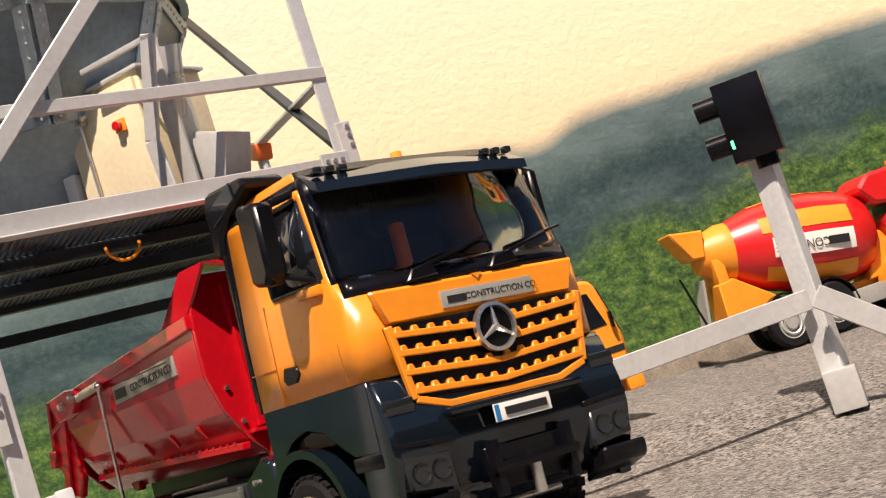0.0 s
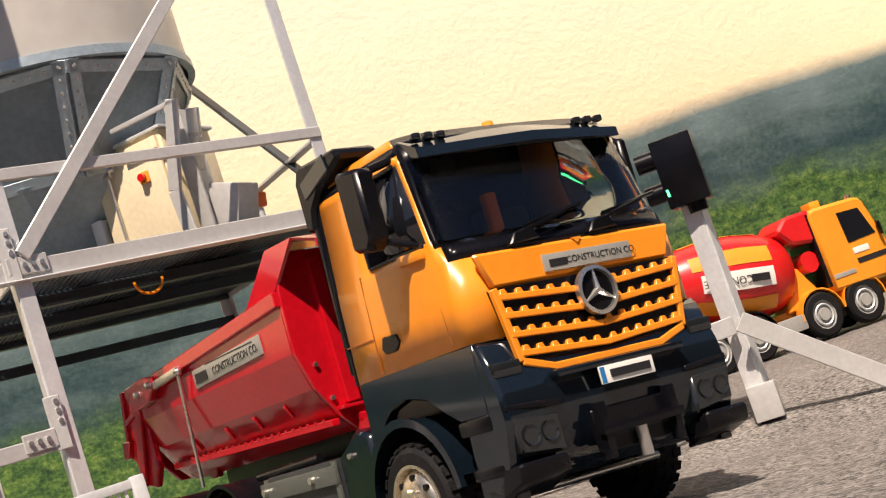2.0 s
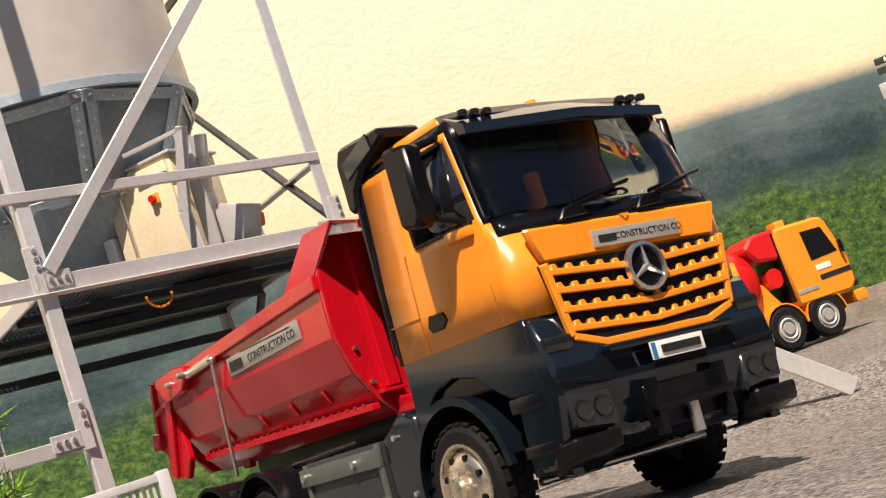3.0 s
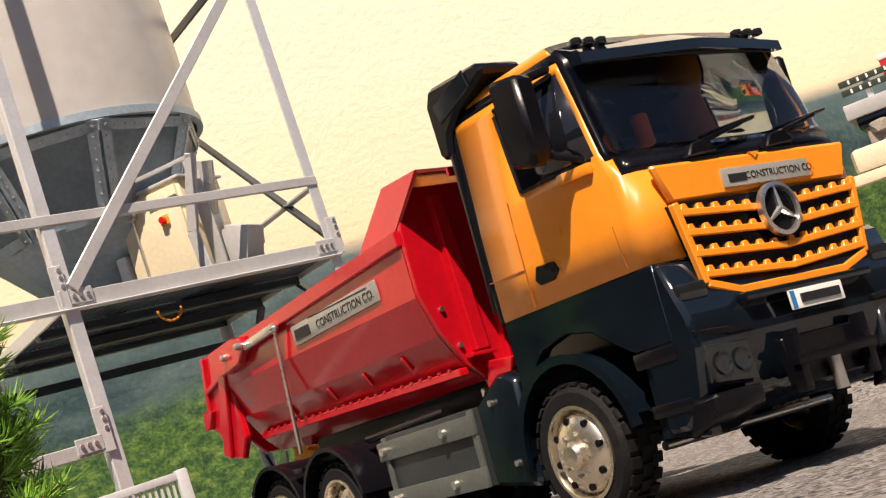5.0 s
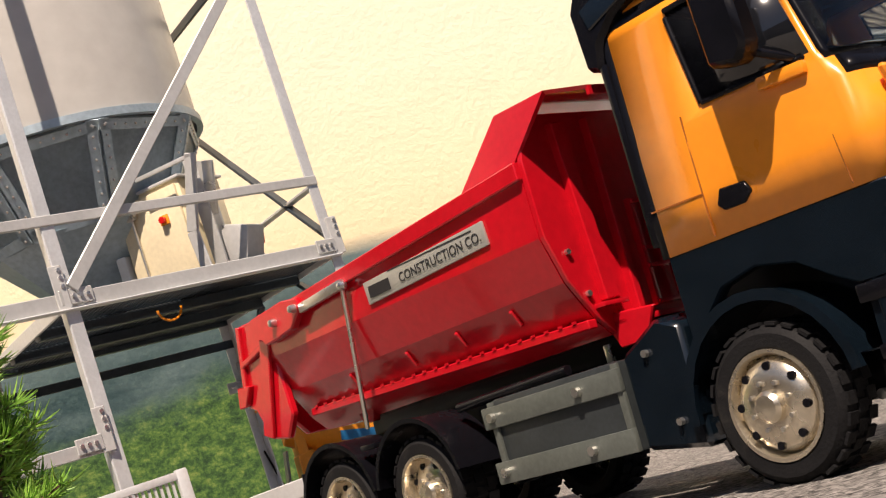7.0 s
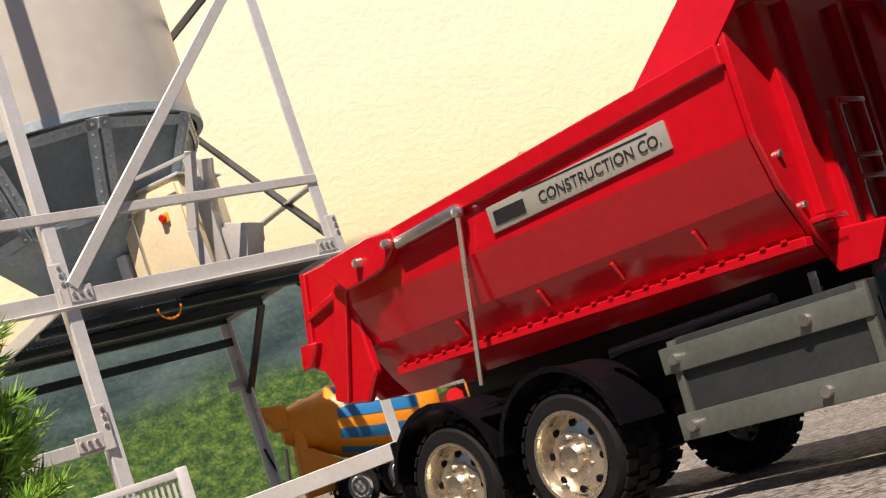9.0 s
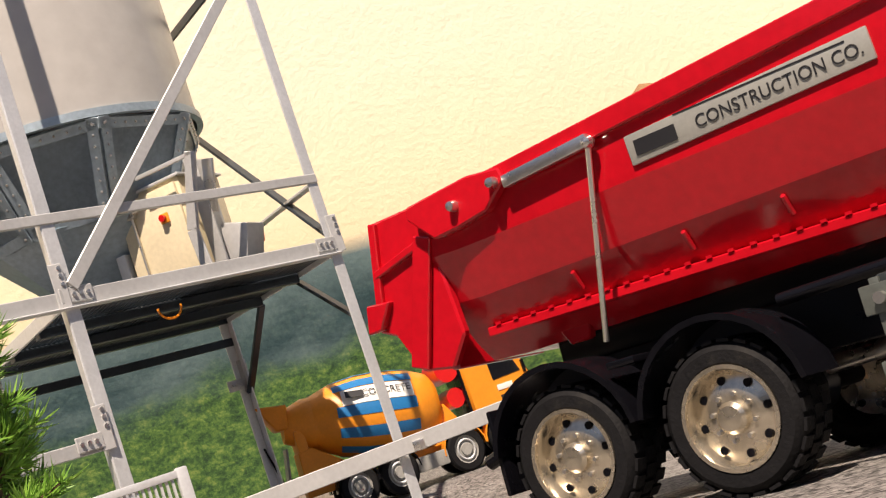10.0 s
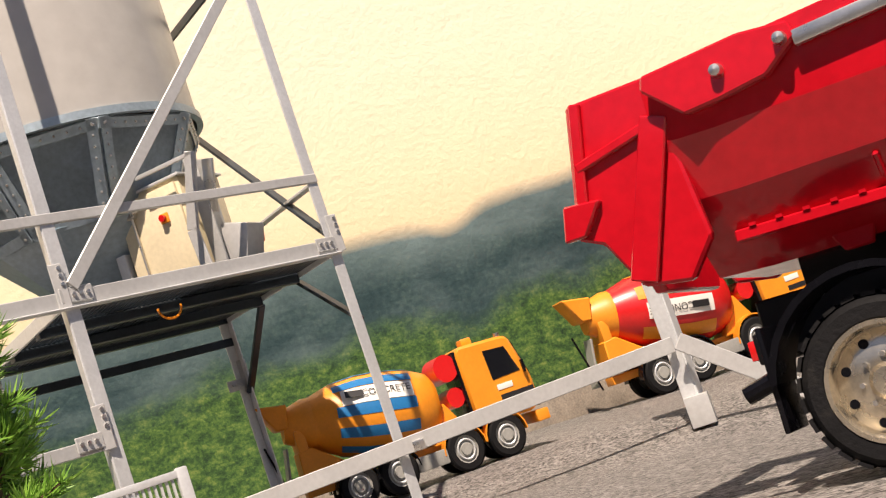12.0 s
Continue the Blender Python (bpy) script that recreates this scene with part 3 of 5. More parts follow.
def build_mixer(m, s, label, drum_mat, stripe_mat, stripes, hump, flip, group, lab_ang):
    mx = thing("concrete_mixer", label, "model truck", m @ Matrix.Diagonal((s * 0.935, s, s * 1.07, 1)), group)
    W = 0.045
    part("chassis", box((0.105, 0, 0.042), (0.36, 0.036, 0.012), 0.002), MIXER_Y, mx)
    part("side_tank", box((0.120, -0.036, 0.030), (0.05, 0.016, 0.020), 0.002), GREYP, mx)
    for x in (0.0, 0.065, 0.175, 0.245):
        for sy in (-1, 1):
            w = part("wheel", wheel_mesh(0.030, 0.020, 0.019), RUBBER, mx)
            w.location = (x, sy * (W - 0.010), 0.030)
            part("rim", lathe([(0.0195, -0.008 * -sy), (0.016, -0.006 * -sy), (0.009, -0.007 * -sy), (0.008, 0.010 * sy), (0.0, 0.010 * sy)], 20), GREYP, w)
            part("hub_ring", lathe([(0.015, sy * 0.0085), (0.0135, sy * 0.0100), (0.012, sy * 0.0085)], 20), ALU, w)
        for sy in (-1, 1):
            arch = arc_band(x, 0.030, 0.0335, sy * 0.025, sy * 0.045, 0, 180, 0.002, 10)
            part("mudguard", arch, BLACK if x < 0.1 else MIXER_Y, mx)
    # drum: an axis that climbs to the rear
    ax = pose(0.064, 0, 0.114, 0, 9, 0) @ pose(0, 0, 0, 0, 0, 90)
    prof = [(0.0, -0.098), (0.034, -0.098), (0.046, -0.088), (0.055, -0.058), (0.058, -0.015), (0.056, 0.025), (0.049, 0.065), (0.036, 0.100)]
    neck = [(0.036, 0.100), (0.035, 0.112), (0.024, 0.140), (0.022, 0.146), (0.0, 0.146)]
    drum = part("drum", lathe(prof, 40, ax), drum_mat, mx)
    part("drum_neck", lathe(neck, 40, ax), MIXER_Y, drum)
    # painted stripes, a thin coat proud of the drum
    for a in stripes:
        bm = bmesh.new()
        half = radians(8)
        pr = [(r + 0.0008, h) for r, h in prof[3:7]]
        for (r0, h0), (r1, h1) in zip(pr, pr[1:]):
            for j in range(3):
                b0, b1 = radians(a) - half + j * half * 2 / 3, radians(a) - half + (j + 1) * half * 2 / 3
                bm.faces.new([bm.verts.new(ax @ Vector((r * math.cos(b), h, r * math.sin(b)))) for r, h, b in ((r0, h0, b0), (r1, h1, b0), (r1, h1, b1), (r0, h0, b1))])
        bmesh.ops.remove_doubles(bm, verts=bm.verts[:], dist=1e-5)
        part("stripe", bm, stripe_mat, drum)
    # name panel
    bm = bmesh.new()
    pa, half = radians(lab_ang), radians(12.5)
    pr = [(r + 0.0012, h) for r, h in ((0.0555, -0.056), (0.0583, -0.015), (0.0564, 0.022), (0.0518, 0.055))]
    for (r0, h0), (r1, h1) in zip(pr, pr[1:]):
        for j in range(3):
            b0, b1 = pa - half + j * half * 2 / 3, pa - half + (j + 1) * half * 2 / 3
            bm.faces.new([bm.verts.new(ax @ Vector((r * math.cos(b), h, r * math.sin(b)))) for r, h, b in ((r0, h0, b0), (r1, h1, b0), (r1, h1, b1), (r0, h0, b1))])
    bmesh.ops.remove_doubles(bm, verts=bm.verts[:], dist=1e-5)
    panel = part("name_panel", bm, WHITE, drum, "white name panel with black lettering")
    o = ax @ Vector((0.0602 * math.cos(pa), 0.002, 0.0602 * math.sin(pa)))
    along = (ax.to_3x3() @ Vector((0, -1, 0))).normalized()
    out = (ax.to_3x3() @ Vector((math.cos(pa), 0, math.sin(pa)))).normalized()
    up = out.cross(along)
    f = -1 if flip else 1
    rot = Matrix((along * f, up * f, out)).transposed().to_4x4()
    lettering("CONCRETE", 0.0145, INK, panel, Matrix.Translation(o + along * 0.016 * f) @ rot)
    part("name_bar", box(o - along * 0.034 * f, (0.028, 0.0098, 0.0006), 0, rot), INK, panel)
    # rear frame, hopper and chute
    part("rear_frame", prism([(-0.075, 0.05), (-0.02, 0.05), (0.02, 0.05), (-0.050, 0.100), (-0.072, 0.098)], -0.030, 0.030, 0.002), MIXER_Y, mx)
    part("rear_cradle", box((-0.062, 0, 0.110), (0.016, 0.058, 0.034), 0.003), MIXER_Y, mx)
    hp = bmesh.new()
    prism([(-0.114, 0.172), (-0.066, 0.164), (-0.074, 0.132), (-0.092, 0.134)], -0.026, 0.026, 0.002, hp)
    part("feed_hopper", hp, MIXER_Y, mx)
    part("chute", bar((-0.085, 0.0, 0.108), (-0.100, 0.0, 0.040), 0.034, 0.004, (1, 0, 0.2)), GREYP, mx, "grey discharge chute")
    part("ladder", bar((-0.118, -0.024, 0.118), (-0.098, -0.024, 0.035), 0.003, 0.003), BLACK, mx)
    part("front_cradle", prism([(0.130, 0.045), (0.205, 0.045), (0.190, 0.062), (0.168, 0.098), (0.158, 0.098)], -0.026, 0.026, 0.002), MIXER_Y, mx)
    # water tank behind the cab
    if hump == "ball":
        part("water_tank", rod((0.185, -0.040, 0.142), (0.185, 0.040, 0.142), 0.019, 28), MIXER_R, mx, "red round water tank")
    else:
        part("water_tank", prism([(0.150, 0.150), (0.168, 0.128), (0.205, 0.122), (0.212, 0.165), (0.170, 0.165)], -0.042, 0.042, 0.004), MIXER_R, mx, "red angular water tank")
    part("pump", rod((0.188, -0.034, 0.100), (0.188, 0.034, 0.100), 0.014, 18), MIXER_R, mx)
    # cab
    cabp = [(0.205, 0.052), (0.298, 0.050), (0.312, 0.060), (0.313, 0.094), (0.296, 0.156), (0.286, 0.161), (0.212, 0.164), (0.205, 0.158)]
    cb = part("cab", prism(cabp, -0.046, 0.046, 0.004), MIXER_Y, mx)
    for sy in (-1, 1):
        part("side_window", prism([(0.248, 0.148), (0.284, 0.146), (0.297, 0.108), (0.250, 0.106)], sy * 0.0455, sy * 0.0468, 0.0), DARKGLASS, cb)
        part("side_stripe", box((0.282, sy * 0.0462, 0.080), (0.055, 0.001, 0.007)), INK, cb)
        part("badge", box((0.266, sy * 0.0464, 0.094), (0.026, 0.0012, 0.008), 0.0005), WHITE, cb)
        part("badge", box((0.228, sy * 0.0464, 0.070), (0.036, 0.0012, 0.006), 0.0005), PLATE, cb)
        part("mirror", box((0.302, sy * 0.053, 0.112), (0.004, 0.008, 0.018), 0.001), BLACK, cb)
        part("headlamp", box((0.312, sy * 0.034, 0.058), (0.004, 0.014, 0.009), 0.001), LENS, cb)
    part("windscreen", prism([(0.2995, 0.150), (0.3135, 0.098), (0.3145, 0.098), (0.3005, 0.150)], -0.038, 0.038), DARKGLASS, cb)
    part("rear_panel", box((0.2035, 0, 0.110), (0.006, 0.084, 0.100), 0.001), BLACK, cb)
    part("beacon_bar", box((0.238, 0, 0.168), (0.018, 0.03, 0.012), 0.003), AMBER, cb)
    part("roof_lamp", rod((0.284, -0.030, 0.158), (0.284, -0.030, 0.167), 0.005, 12), STEEL, cb)
    part("bumper", box((0.311, 0, 0.040), (0.022, 0.088, 0.016), 0.003), MIXER_Y, mx)
    return mx


build_mixer(pose(-0.232, 1.975, GROUND, 0, 0, 16), 1.0, "yellow model concrete mixer truck with blue-striped drum beside the wall", MIXER_Y, BLUE, [172, 204, 236, 268, 300, 128, 96, 64, 20], "ball", False, "concrete mixers", 151)
build_mixer(pose(0.312, 2.705, rise(0.46, 2.75), 0, -1.0, 14), 1.30, "yellow model concrete mixer truck with red drum beside the wall", MIXER_R, MIXER_Y, [150, 158, 90, 98, 220, 228, 280], "box", True, "concrete mixers", 186)


# ---- raised ledge with guard rail, further along the wall ----
def build_ledge():
    l = thing("stone_ledge", "raised road ledge faced with rough grey stones", "ledge", pose(0.845, 2.60, GROUND, 0, 0, -22))
    part("core", box((0.35, 0.22, 0.185), (0.70, 0.44, 0.37), 0.004), STONE, l)
    part("edge_beam", box((0.345, 0.215, 0.385), (0.74, 0.46, 0.030), 0.003), ALU_FLAT, l)
    # Solid navy band drawn as the shadow below the edge beam.
    part("shadow_band", box((0.35, 0.22, 0.358), (0.72, 0.45, 0.022), 0.002), NAVY, l)
    rnd = random.Random(4)
    for r in range(9):
        for c in range(9):
            bm = bmesh.new()
            bmesh.ops.create_icosphere(bm, subdivisions=1, radius=0.024)
            for v in bm.verts:
                v.co = Vector((v.co.x * 1.25, v.co.y * 0.55, v.co.z * 0.9)) * rnd.uniform(0.75, 1.12)
            o = part("stone", bm, STONE, l, smooth=20)
            o.location = (0.03 + c * 0.054 + (r % 2) * 0.02, 0.0, 0.022 + r * 0.040)
    return l


build_ledge()
LEDGE = pose(0.845, 2.60, 0.392, 0, 0, -22)
gr = thing("guard_rail", "dark green two-beam guard rail with white reflectors", "guard rail", LEDGE)
DKGREEN = material("dark_green_paint", (0.03, 0.045, 0.03), 0.5, var=0.3)
for z in (0.030, 0.048):
    part("beam", box((0.28, 0.02, z), (0.60, 0.006, 0.013), 0.002), DKGREEN, gr)
    for i in range(14):
        part("reflector", box((0.0 + i * 0.018, 0.0155, z), (0.004, 0.002, 0.008), 0.0005), WHITE, gr)
for x in (0.03, 0.25, 0.47):
    part("post", box((x, 0.026, 0.022), (0.012, 0.006, 0.044), 0.001), ALU, gr)
rb = thing("storage_box", "red box with a white lid standing on the ledge", "box", LEDGE @ pose(0.105, 0.075, 0))
part("body", box((0, 0, 0.055), (0.08, 0.06, 0.03), 0.003), MIXER_R, rb)
part("lid", box((0, 0, 0.075), (0.084, 0.064, 0.012), 0.003), WHITE, rb)
part("base", box((0, 0, 0.02), (0.07, 0.05, 0.04), 0.002), GREYP, rb)

bn = thing("bench_block", "cream plastic bench block on a thin grey post", "bench", pose(0.705, 2.25, GROUND, 0, 0, -12))
part("base_plank", box((0.05, 0, 0.232), (0.16, 0.05, 0.018), 0.002), CREAM, bn)
part("cushion", box((0.030, -0.004, 0.262), (0.085, 0.044, 0.040), 0.007), CREAM, bn)
part("post", box((0.045, 0, 0.112), (0.012, 0.010, 0.224), 0.001), GREYP, bn)

# ---- pine branch ----
def build_pine(m, seed):
    p = thing("pine_branch", "bright green pine branches with long needles", "plant", m, "pine branches")
    rnd = random.Random(seed)
    stem = bmesh.new()
    rod((-0.03, 0.02, 0.0), (-0.025, 0.01, 0.235), 0.006, 8, stem, 0.003)
    nb = bmesh.new()
    for i in range(60):
        z = rnd.uniform(0.06, 0.225)
        a = rnd.uniform(0, 2 * math.pi)
        ln = rnd.uniform(0.025, 0.06) * (1.1 - 0.5 * (z / 0.24))
        s = Vector((-0.027, 0.013, z))
        d = Vector((math.cos(a), math.sin(a), rnd.uniform(0.1, 0.5))).normalized()
        rod(s, s + d * ln, 0.0022, 6, stem, 0.001)
        for k in range(62):
            f = rnd.uniform(0.15, 1.0)
            q = s + d * ln * f
            u = Vector((rnd.gauss(0, 1), rnd.gauss(0, 1), rnd.gauss(0, 1) + 0.25)).normalized()
            u = (d * 0.75 + u * 0.7).normalized()
            L = rnd.uniform(0.014, 0.026)
            w = u.cross(Vector((rnd.random(), rnd.random(), rnd.random()))).normalized() * 0.00085
            w2 = u.cross(w).normalized() * 0.00085
            t = q + u * L + Vector((0, 0, 0.003))
            mid = q + u * L * 0.5
            vs = [nb.verts.new(v) for v in (q + w * 0.6, q - w * 0.3 + w2 * 0.6, q - w * 0.3 - w2 * 0.6, mid + w, mid - w * 0.5 + w2, mid - w * 0.5 - w2, t)]
            for x, y in ((0, 1), (1, 2), (2, 0)):
                nb.faces.new((vs[x], vs[y], vs[y + 3], vs[x + 3]))
                nb.faces.new((vs[x + 3], vs[y + 3], vs[6]))
    part("stem", stem, BARK, p)
    me = bpy.data.meshes.new("needles")
    nb.to_mesh(me)
    nb.free()
    me.materials.append(NEEDLE)
    ob = new("needles", me)
    ob.parent = p
    tagged(ob, kind="stuff")
    return p



build_pine(pose(-0.330, 0.95, rise(-0.357, 0.963)), 7)


# ---- tipper truck: x forward, origin on the ground between the rear axles ----
truck = thing("dump_truck", "yellow model dump truck with glossy red tipper body on asphalt", "model truck")
WR, WF = 0.0410, 0.0440
HW = 0.098


# -- wheels
def tyre_bm(w, r):
    return lathe([(r * 0.64, -w / 2 + 0.002), (r * 0.70, -w / 2), (r * 0.86, -w / 2), (r * 0.93, -w / 2 + 0.0025), (r * 0.955, -w * 0.34), (r * 0.955, w * 0.34), (r * 0.93, w / 2 - 0.0025), (r * 0.86, w / 2), (r * 0.70, w / 2), (r * 0.64, w / 2 - 0.002)], 48, None, None, True)


def tread_bm(w, r):
    bm = bmesh.new()
    n = 26
    for i in range(n):
        a = 2 * math.pi * i / n
        for y, da in ((-w * 0.30, 0.0), (0.0, 0.5), (w * 0.30, 0.0)):
            b = a + da * 2 * math.pi / n
            box((0.974 * r * math.cos(b), y, 0.968 * r * math.sin(b)), (0.0018, w * 0.27, 0.0066), 0, Matrix.Rotation(-b, 4, "Y"), bm)
    return bm


def build_wheel(x, y, sy, w, deep, R):
    wh = new("wheel")
    wh.empty_display_size = 0.01
    wh.parent = truck
    wh.location = (x, y, R + GROUND - (0.002 if R == WF else 0))
    ty = part("tyre", tyre_bm(w, R), RUBBER, wh)
    tagged(part("tread", tread_bm(w, R), RUBBER, ty), kind="stuff")
    s, e = sy, w / 2
    rr = R * 0.66
    face = -0.0055 if deep else 0.002
    rim = part("rim", lathe([(rr + 0.0005, s * (e - 0.001)), (rr + 0.0008, s * (e + 0.0006)), (rr - 0.0014, s * (e + 0.0006)), (rr - 0.0026, s * (e - 0.002)), (rr - 0.0030, s * (e - 0.009 if deep else e - 0.006)), (rr * 0.80, s * (e + face - 0.003)), (rr * 0.62, s * (e + face)), (rr * 0.30, s * (e + face)), (0.0, s * (e + face))], 40), ALLOY, wh)
    part("hub", lathe([(0.0085, s * (e + face - 0.001)), (0.0085, s * (e + face + 0.004)), (0.0065, s * (e + face + 0.0062)), (0.0, s * (e + face + 0.0066))], 24), ALLOY, rim)
    for i in range(8):
        a = 2 * math.pi * i / 8
        o = Vector((rr * 0.72 * math.cos(a), s * (e + face - 0.0030), rr * 0.72 * math.sin(a)))
        part("vent_hole", rod(o, o + Vector((0, s * 0.0028, 0)), 0.0023, 12), BLACK, rim, "round dark vent hole")
    for i in range(8):
        a = 2 * math.pi * (i + 0.5) / 8
        o = Vector((rr * 0.45 * math.cos(a), s * (e + face - 0.001), rr * 0.45 * math.sin(a)))
        part("nut", rod(o, o + Vector((0, s * 0.0032, 0)), 0.0013, 6), STEEL, rim)
    return wh


wheels = []
for x, w, deep, yy, R in ((-0.052, 0.034, True, 0.078, WR), (0.050, 0.034, True, 0.078, WR), (0.370, 0.028, False, 0.088, WF)):
    for sy in (-1, 1):
        wheels.append((build_wheel(x, sy * yy, sy, w, deep, R), x, sy * yy, R))

# -- chassis
for sy in (-1, 1):
    part("frame_rail", prism([(-0.115, 0.060), (0.440, 0.052), (0.440, 0.080), (0.330, 0.088), (-0.115, 0.090)], sy * 0.036, sy * 0.030, 0.001), CHASSIS, truck)
for x in (-0.052, 0.050, 0.360):
    part("axle", rod((x, -0.066, WR), (x, 0.066, WR), 0.006, 12), CHASSIS, truck)
    part("axle_case", lathe([(0.0, -0.016), (0.016, -0.008), (0.016, 0.008), (0.0, 0.016)], 16, pose(x, 0, WR)), CHASSIS, truck)
part("wheel_well", box((0.372, 0, 0.088), (0.145, 0.116, 0.066), 0.003), CHASSIS, truck)
part("sub_frame", box((0.095, 0, 0.097), (0.37, 0.052, 0.018), 0.002), CHASSIS, truck)
part("prop_shaft", rod((0.05, 0, 0.05), (0.33, 0, 0.06), 0.006), STEEL, truck)
part("gearbox", box((0.315, 0, 0.066), (0.10, 0.055, 0.05), 0.005), CHASSIS, truck)
part("tie_rod", rod((0.415, -0.075, 0.030), (0.415, 0.075, 0.030), 0.0028), STEEL, truck)
for i, x in enumerate((-0.02, 0.11, 0.2, 0.255)):
    part("cross_member", box((x, 0, 0.072), (0.008, 0.066, 0.014), 0.001), CHASSIS, truck)
for x in (0.175, 0.245):
    for sy in (-1, 1):
        part("mount_bracket", box((x + 0.03, sy * 0.040, 0.092), (0.006, 0.003, 0.016), 0.001), STEEL, truck)
part("side_tube", rod((0.085, -0.075, 0.088), (0.200, -0.075, 0.090), 0.0035), BLACK, truck)
part("tail_bar", box((-0.110, 0, 0.066), (0.010, 0.120, 0.016), 0.002), CHASSIS, truck)
for sy in (-1, 1):
    part("tail_lamp", box((-0.1165, sy * 0.046, 0.066), (0.004, 0.024, 0.010), 0.001), REDLAMP, truck)
    part("mud_flap", box((-0.1015, sy * 0.078, 0.050), (0.003, 0.036, 0.050), 0.001), BLACK, truck)
    part("tail_stub", rod((-0.103, sy * 0.085, 0.050), (-0.118, sy * 0.085, 0.046), 0.0045, 10), BLACK, truck)
    for x in (-0.052, 0.050):
        part("rear_fender", arc_band(x, WR, 0.0475, sy * 0.061, sy * 0.099, 8, 172, 0.0022), BLACK, truck)
        part("fender_lip", arc_band(x, WR, 0.0472, sy * 0.0975, sy * 0.1005, 8, 172, 0.0034), BLACK, truck)
    part("fender_bridge", box((-0.003, sy * 0.080, 0.080), (0.018, 0.036, 0.004), 0.001), BLACK, truck)
    # side boxes
    tb = part("tool_box", box((0.205, sy * 0.078, 0.058), (0.118, 0.040, 0.054), 0.002), SLATE, truck, "grey-green sheet-metal tool box")
    for z in (0.074, 0.038):
        st = part("box_strap", box((0.202, sy * 0.0995, z), (0.128, 0.004, 0.014), 0.0008), GREYBOX, tb)
        for x in (0.148, 0.231):
            part("strap_bolt", rod((x, sy * 0.101, z), (x, sy * 0.105, z), 0.003, 10), STEEL, st)
    part("box_edge", box((0.146, sy * 0.0985, 0.058), (0.005, 0.003, 0.052), 0.0005), GREYBOX, tb)
    part("box_edge", box((0.263, sy * 0.0985, 0.058), (0.005, 0.003, 0.052), 0.0005), GREYBOX, tb)
    part("fuel_tank", prism([(0.267, 0.030), (0.316, 0.024), (0.318, 0.095), (0.300, 0.102), (0.267, 0.086)], sy * 0.096, sy * 0.045, 0.003), NAVY, truck)
    for x, z in ((0.288, 0.084), (0.300, 0.042)):
        part("tank_bolt", rod((x, sy * 0.096, z), (x, sy * 0.099, z), 0.0022, 8), STEEL, truck)

# -- tipper body
body = thing("tipper_body", "", "")
body.parent = truck
sec = [(0.090, 0.213), (0.090, 0.203), (0.089, 0.172), (0.079, 0.142), (0.062, 0.116), (0.050, 0.104)]


def tub(x, grow=0.0, lift=0.0, top=0.213):
    outer = [(y + grow, (z if z < 0.2 else z - 0.213 + top) + lift) for y, z in sec]
    inner = [(0.084 + grow, top), (0.081 + grow, 0.176), (0.058, 0.122), (0.046, 0.112)]
    pts = [(-y, z) for y, z in outer] + [(y, z) for y, z in reversed(outer)] + [(y, z) for y, z in inner] + [(-y, z) for y, z in reversed(inner)]
    return [Vector((x, y, z)) for y, z in pts]


bm = bmesh.new()
stations = [tub(-0.125, -0.004, 0.002, 0.203), tub(-0.095, 0.0, 0.0, 0.2055), tub(0.06, 0.0, 0.0, 0.2135), tub(0.2215, 0.0, 0.0, 0.2215)]
rings = [[bm.verts.new(v) for v in s] for s in stations]
for a, c in zip(rings, rings[1:]):
    for i in range(len(a)):
        bm.faces.new((a[i], a[(i + 1) % len(a)], c[(i + 1) % len(a)], c[i]))
bm.faces.new(rings[0])
bm.faces.new(rings[-1])
shell = part("side_shell", bm, RED, body, smooth=12)
# flat front wall under a forward hood
part("front_wall", prism([(-0.090, 0.2215), (-0.089, 0.172), (-0.079, 0.142), (-0.062, 0.116), (-0.050, 0.104), (0.050, 0.104), (0.062, 0.116), (0.079, 0.142), (0.089, 0.172), (0.090, 0.2215), (0.083, 0.252), (-0.083, 0.252)], 0.2220, 0.2265, 0.0008, None, "yz"), RED, body, smooth=12)
bm = bmesh.new()
hv = {}
for sy in (-1, 1):
    for k, v in (("B", (0.160, 0.0895, 0.2185)), ("A", (0.219, 0.0905, 0.2215)), ("C", (0.206, 0.083, 0.2590)), ("D", (0.256, 0.085, 0.2570)), ("E", (0.291, 0.083, 0.2470)), ("F", (0.291, 0.083, 0.2410))):
        hv[k, sy] = bm.verts.new((v[0], v[1] * sy, v[2]))
    bm.faces.new((hv["B", sy], hv["A", sy], hv["C", sy]))
    bm.faces.new((hv["A", sy], hv["D", sy], hv["C", sy]))
for p, q in (("C", "D"), ("D", "E"), ("E", "F")):
    bm.faces.new((hv[p, -1], hv[q, -1], hv[q, 1], hv[p, 1]))
bmesh.ops.recalc_face_normals(bm, faces=bm.faces[:])
bmesh.ops.solidify(bm, geom=bm.faces[:], thickness=0.0025)
part("canopy", bm, RED, body, smooth=12)
for sy in (-1, 1):
    part("front_rib", bar((0.2290, sy * 0.056, 0.244), (0.2290, sy * 0.050, 0.126), 0.012, 0.007, (1, 0, 0)), RED, body)
    part("front_rib", bar((0.2290, sy * 0.027, 0.246), (0.2290, sy * 0.027, 0.112), 0.006, 0.008, (1, 0, 0)), RED, body)
    part("rib_foot", box((0.2300, sy * 0.052, 0.123), (0.012, 0.022, 0.003), 0.0006), RED, body)
    part("wall_bolt", rod((0.2262, sy * 0.074, 0.160), (0.2290, sy * 0.074, 0.160), 0.0020, 8), STEEL, body)
    part("wall_bolt", rod((0.2262, sy * 0.066, 0.132), (0.2290, sy * 0.066, 0.132), 0.0020, 8), STEEL, body)
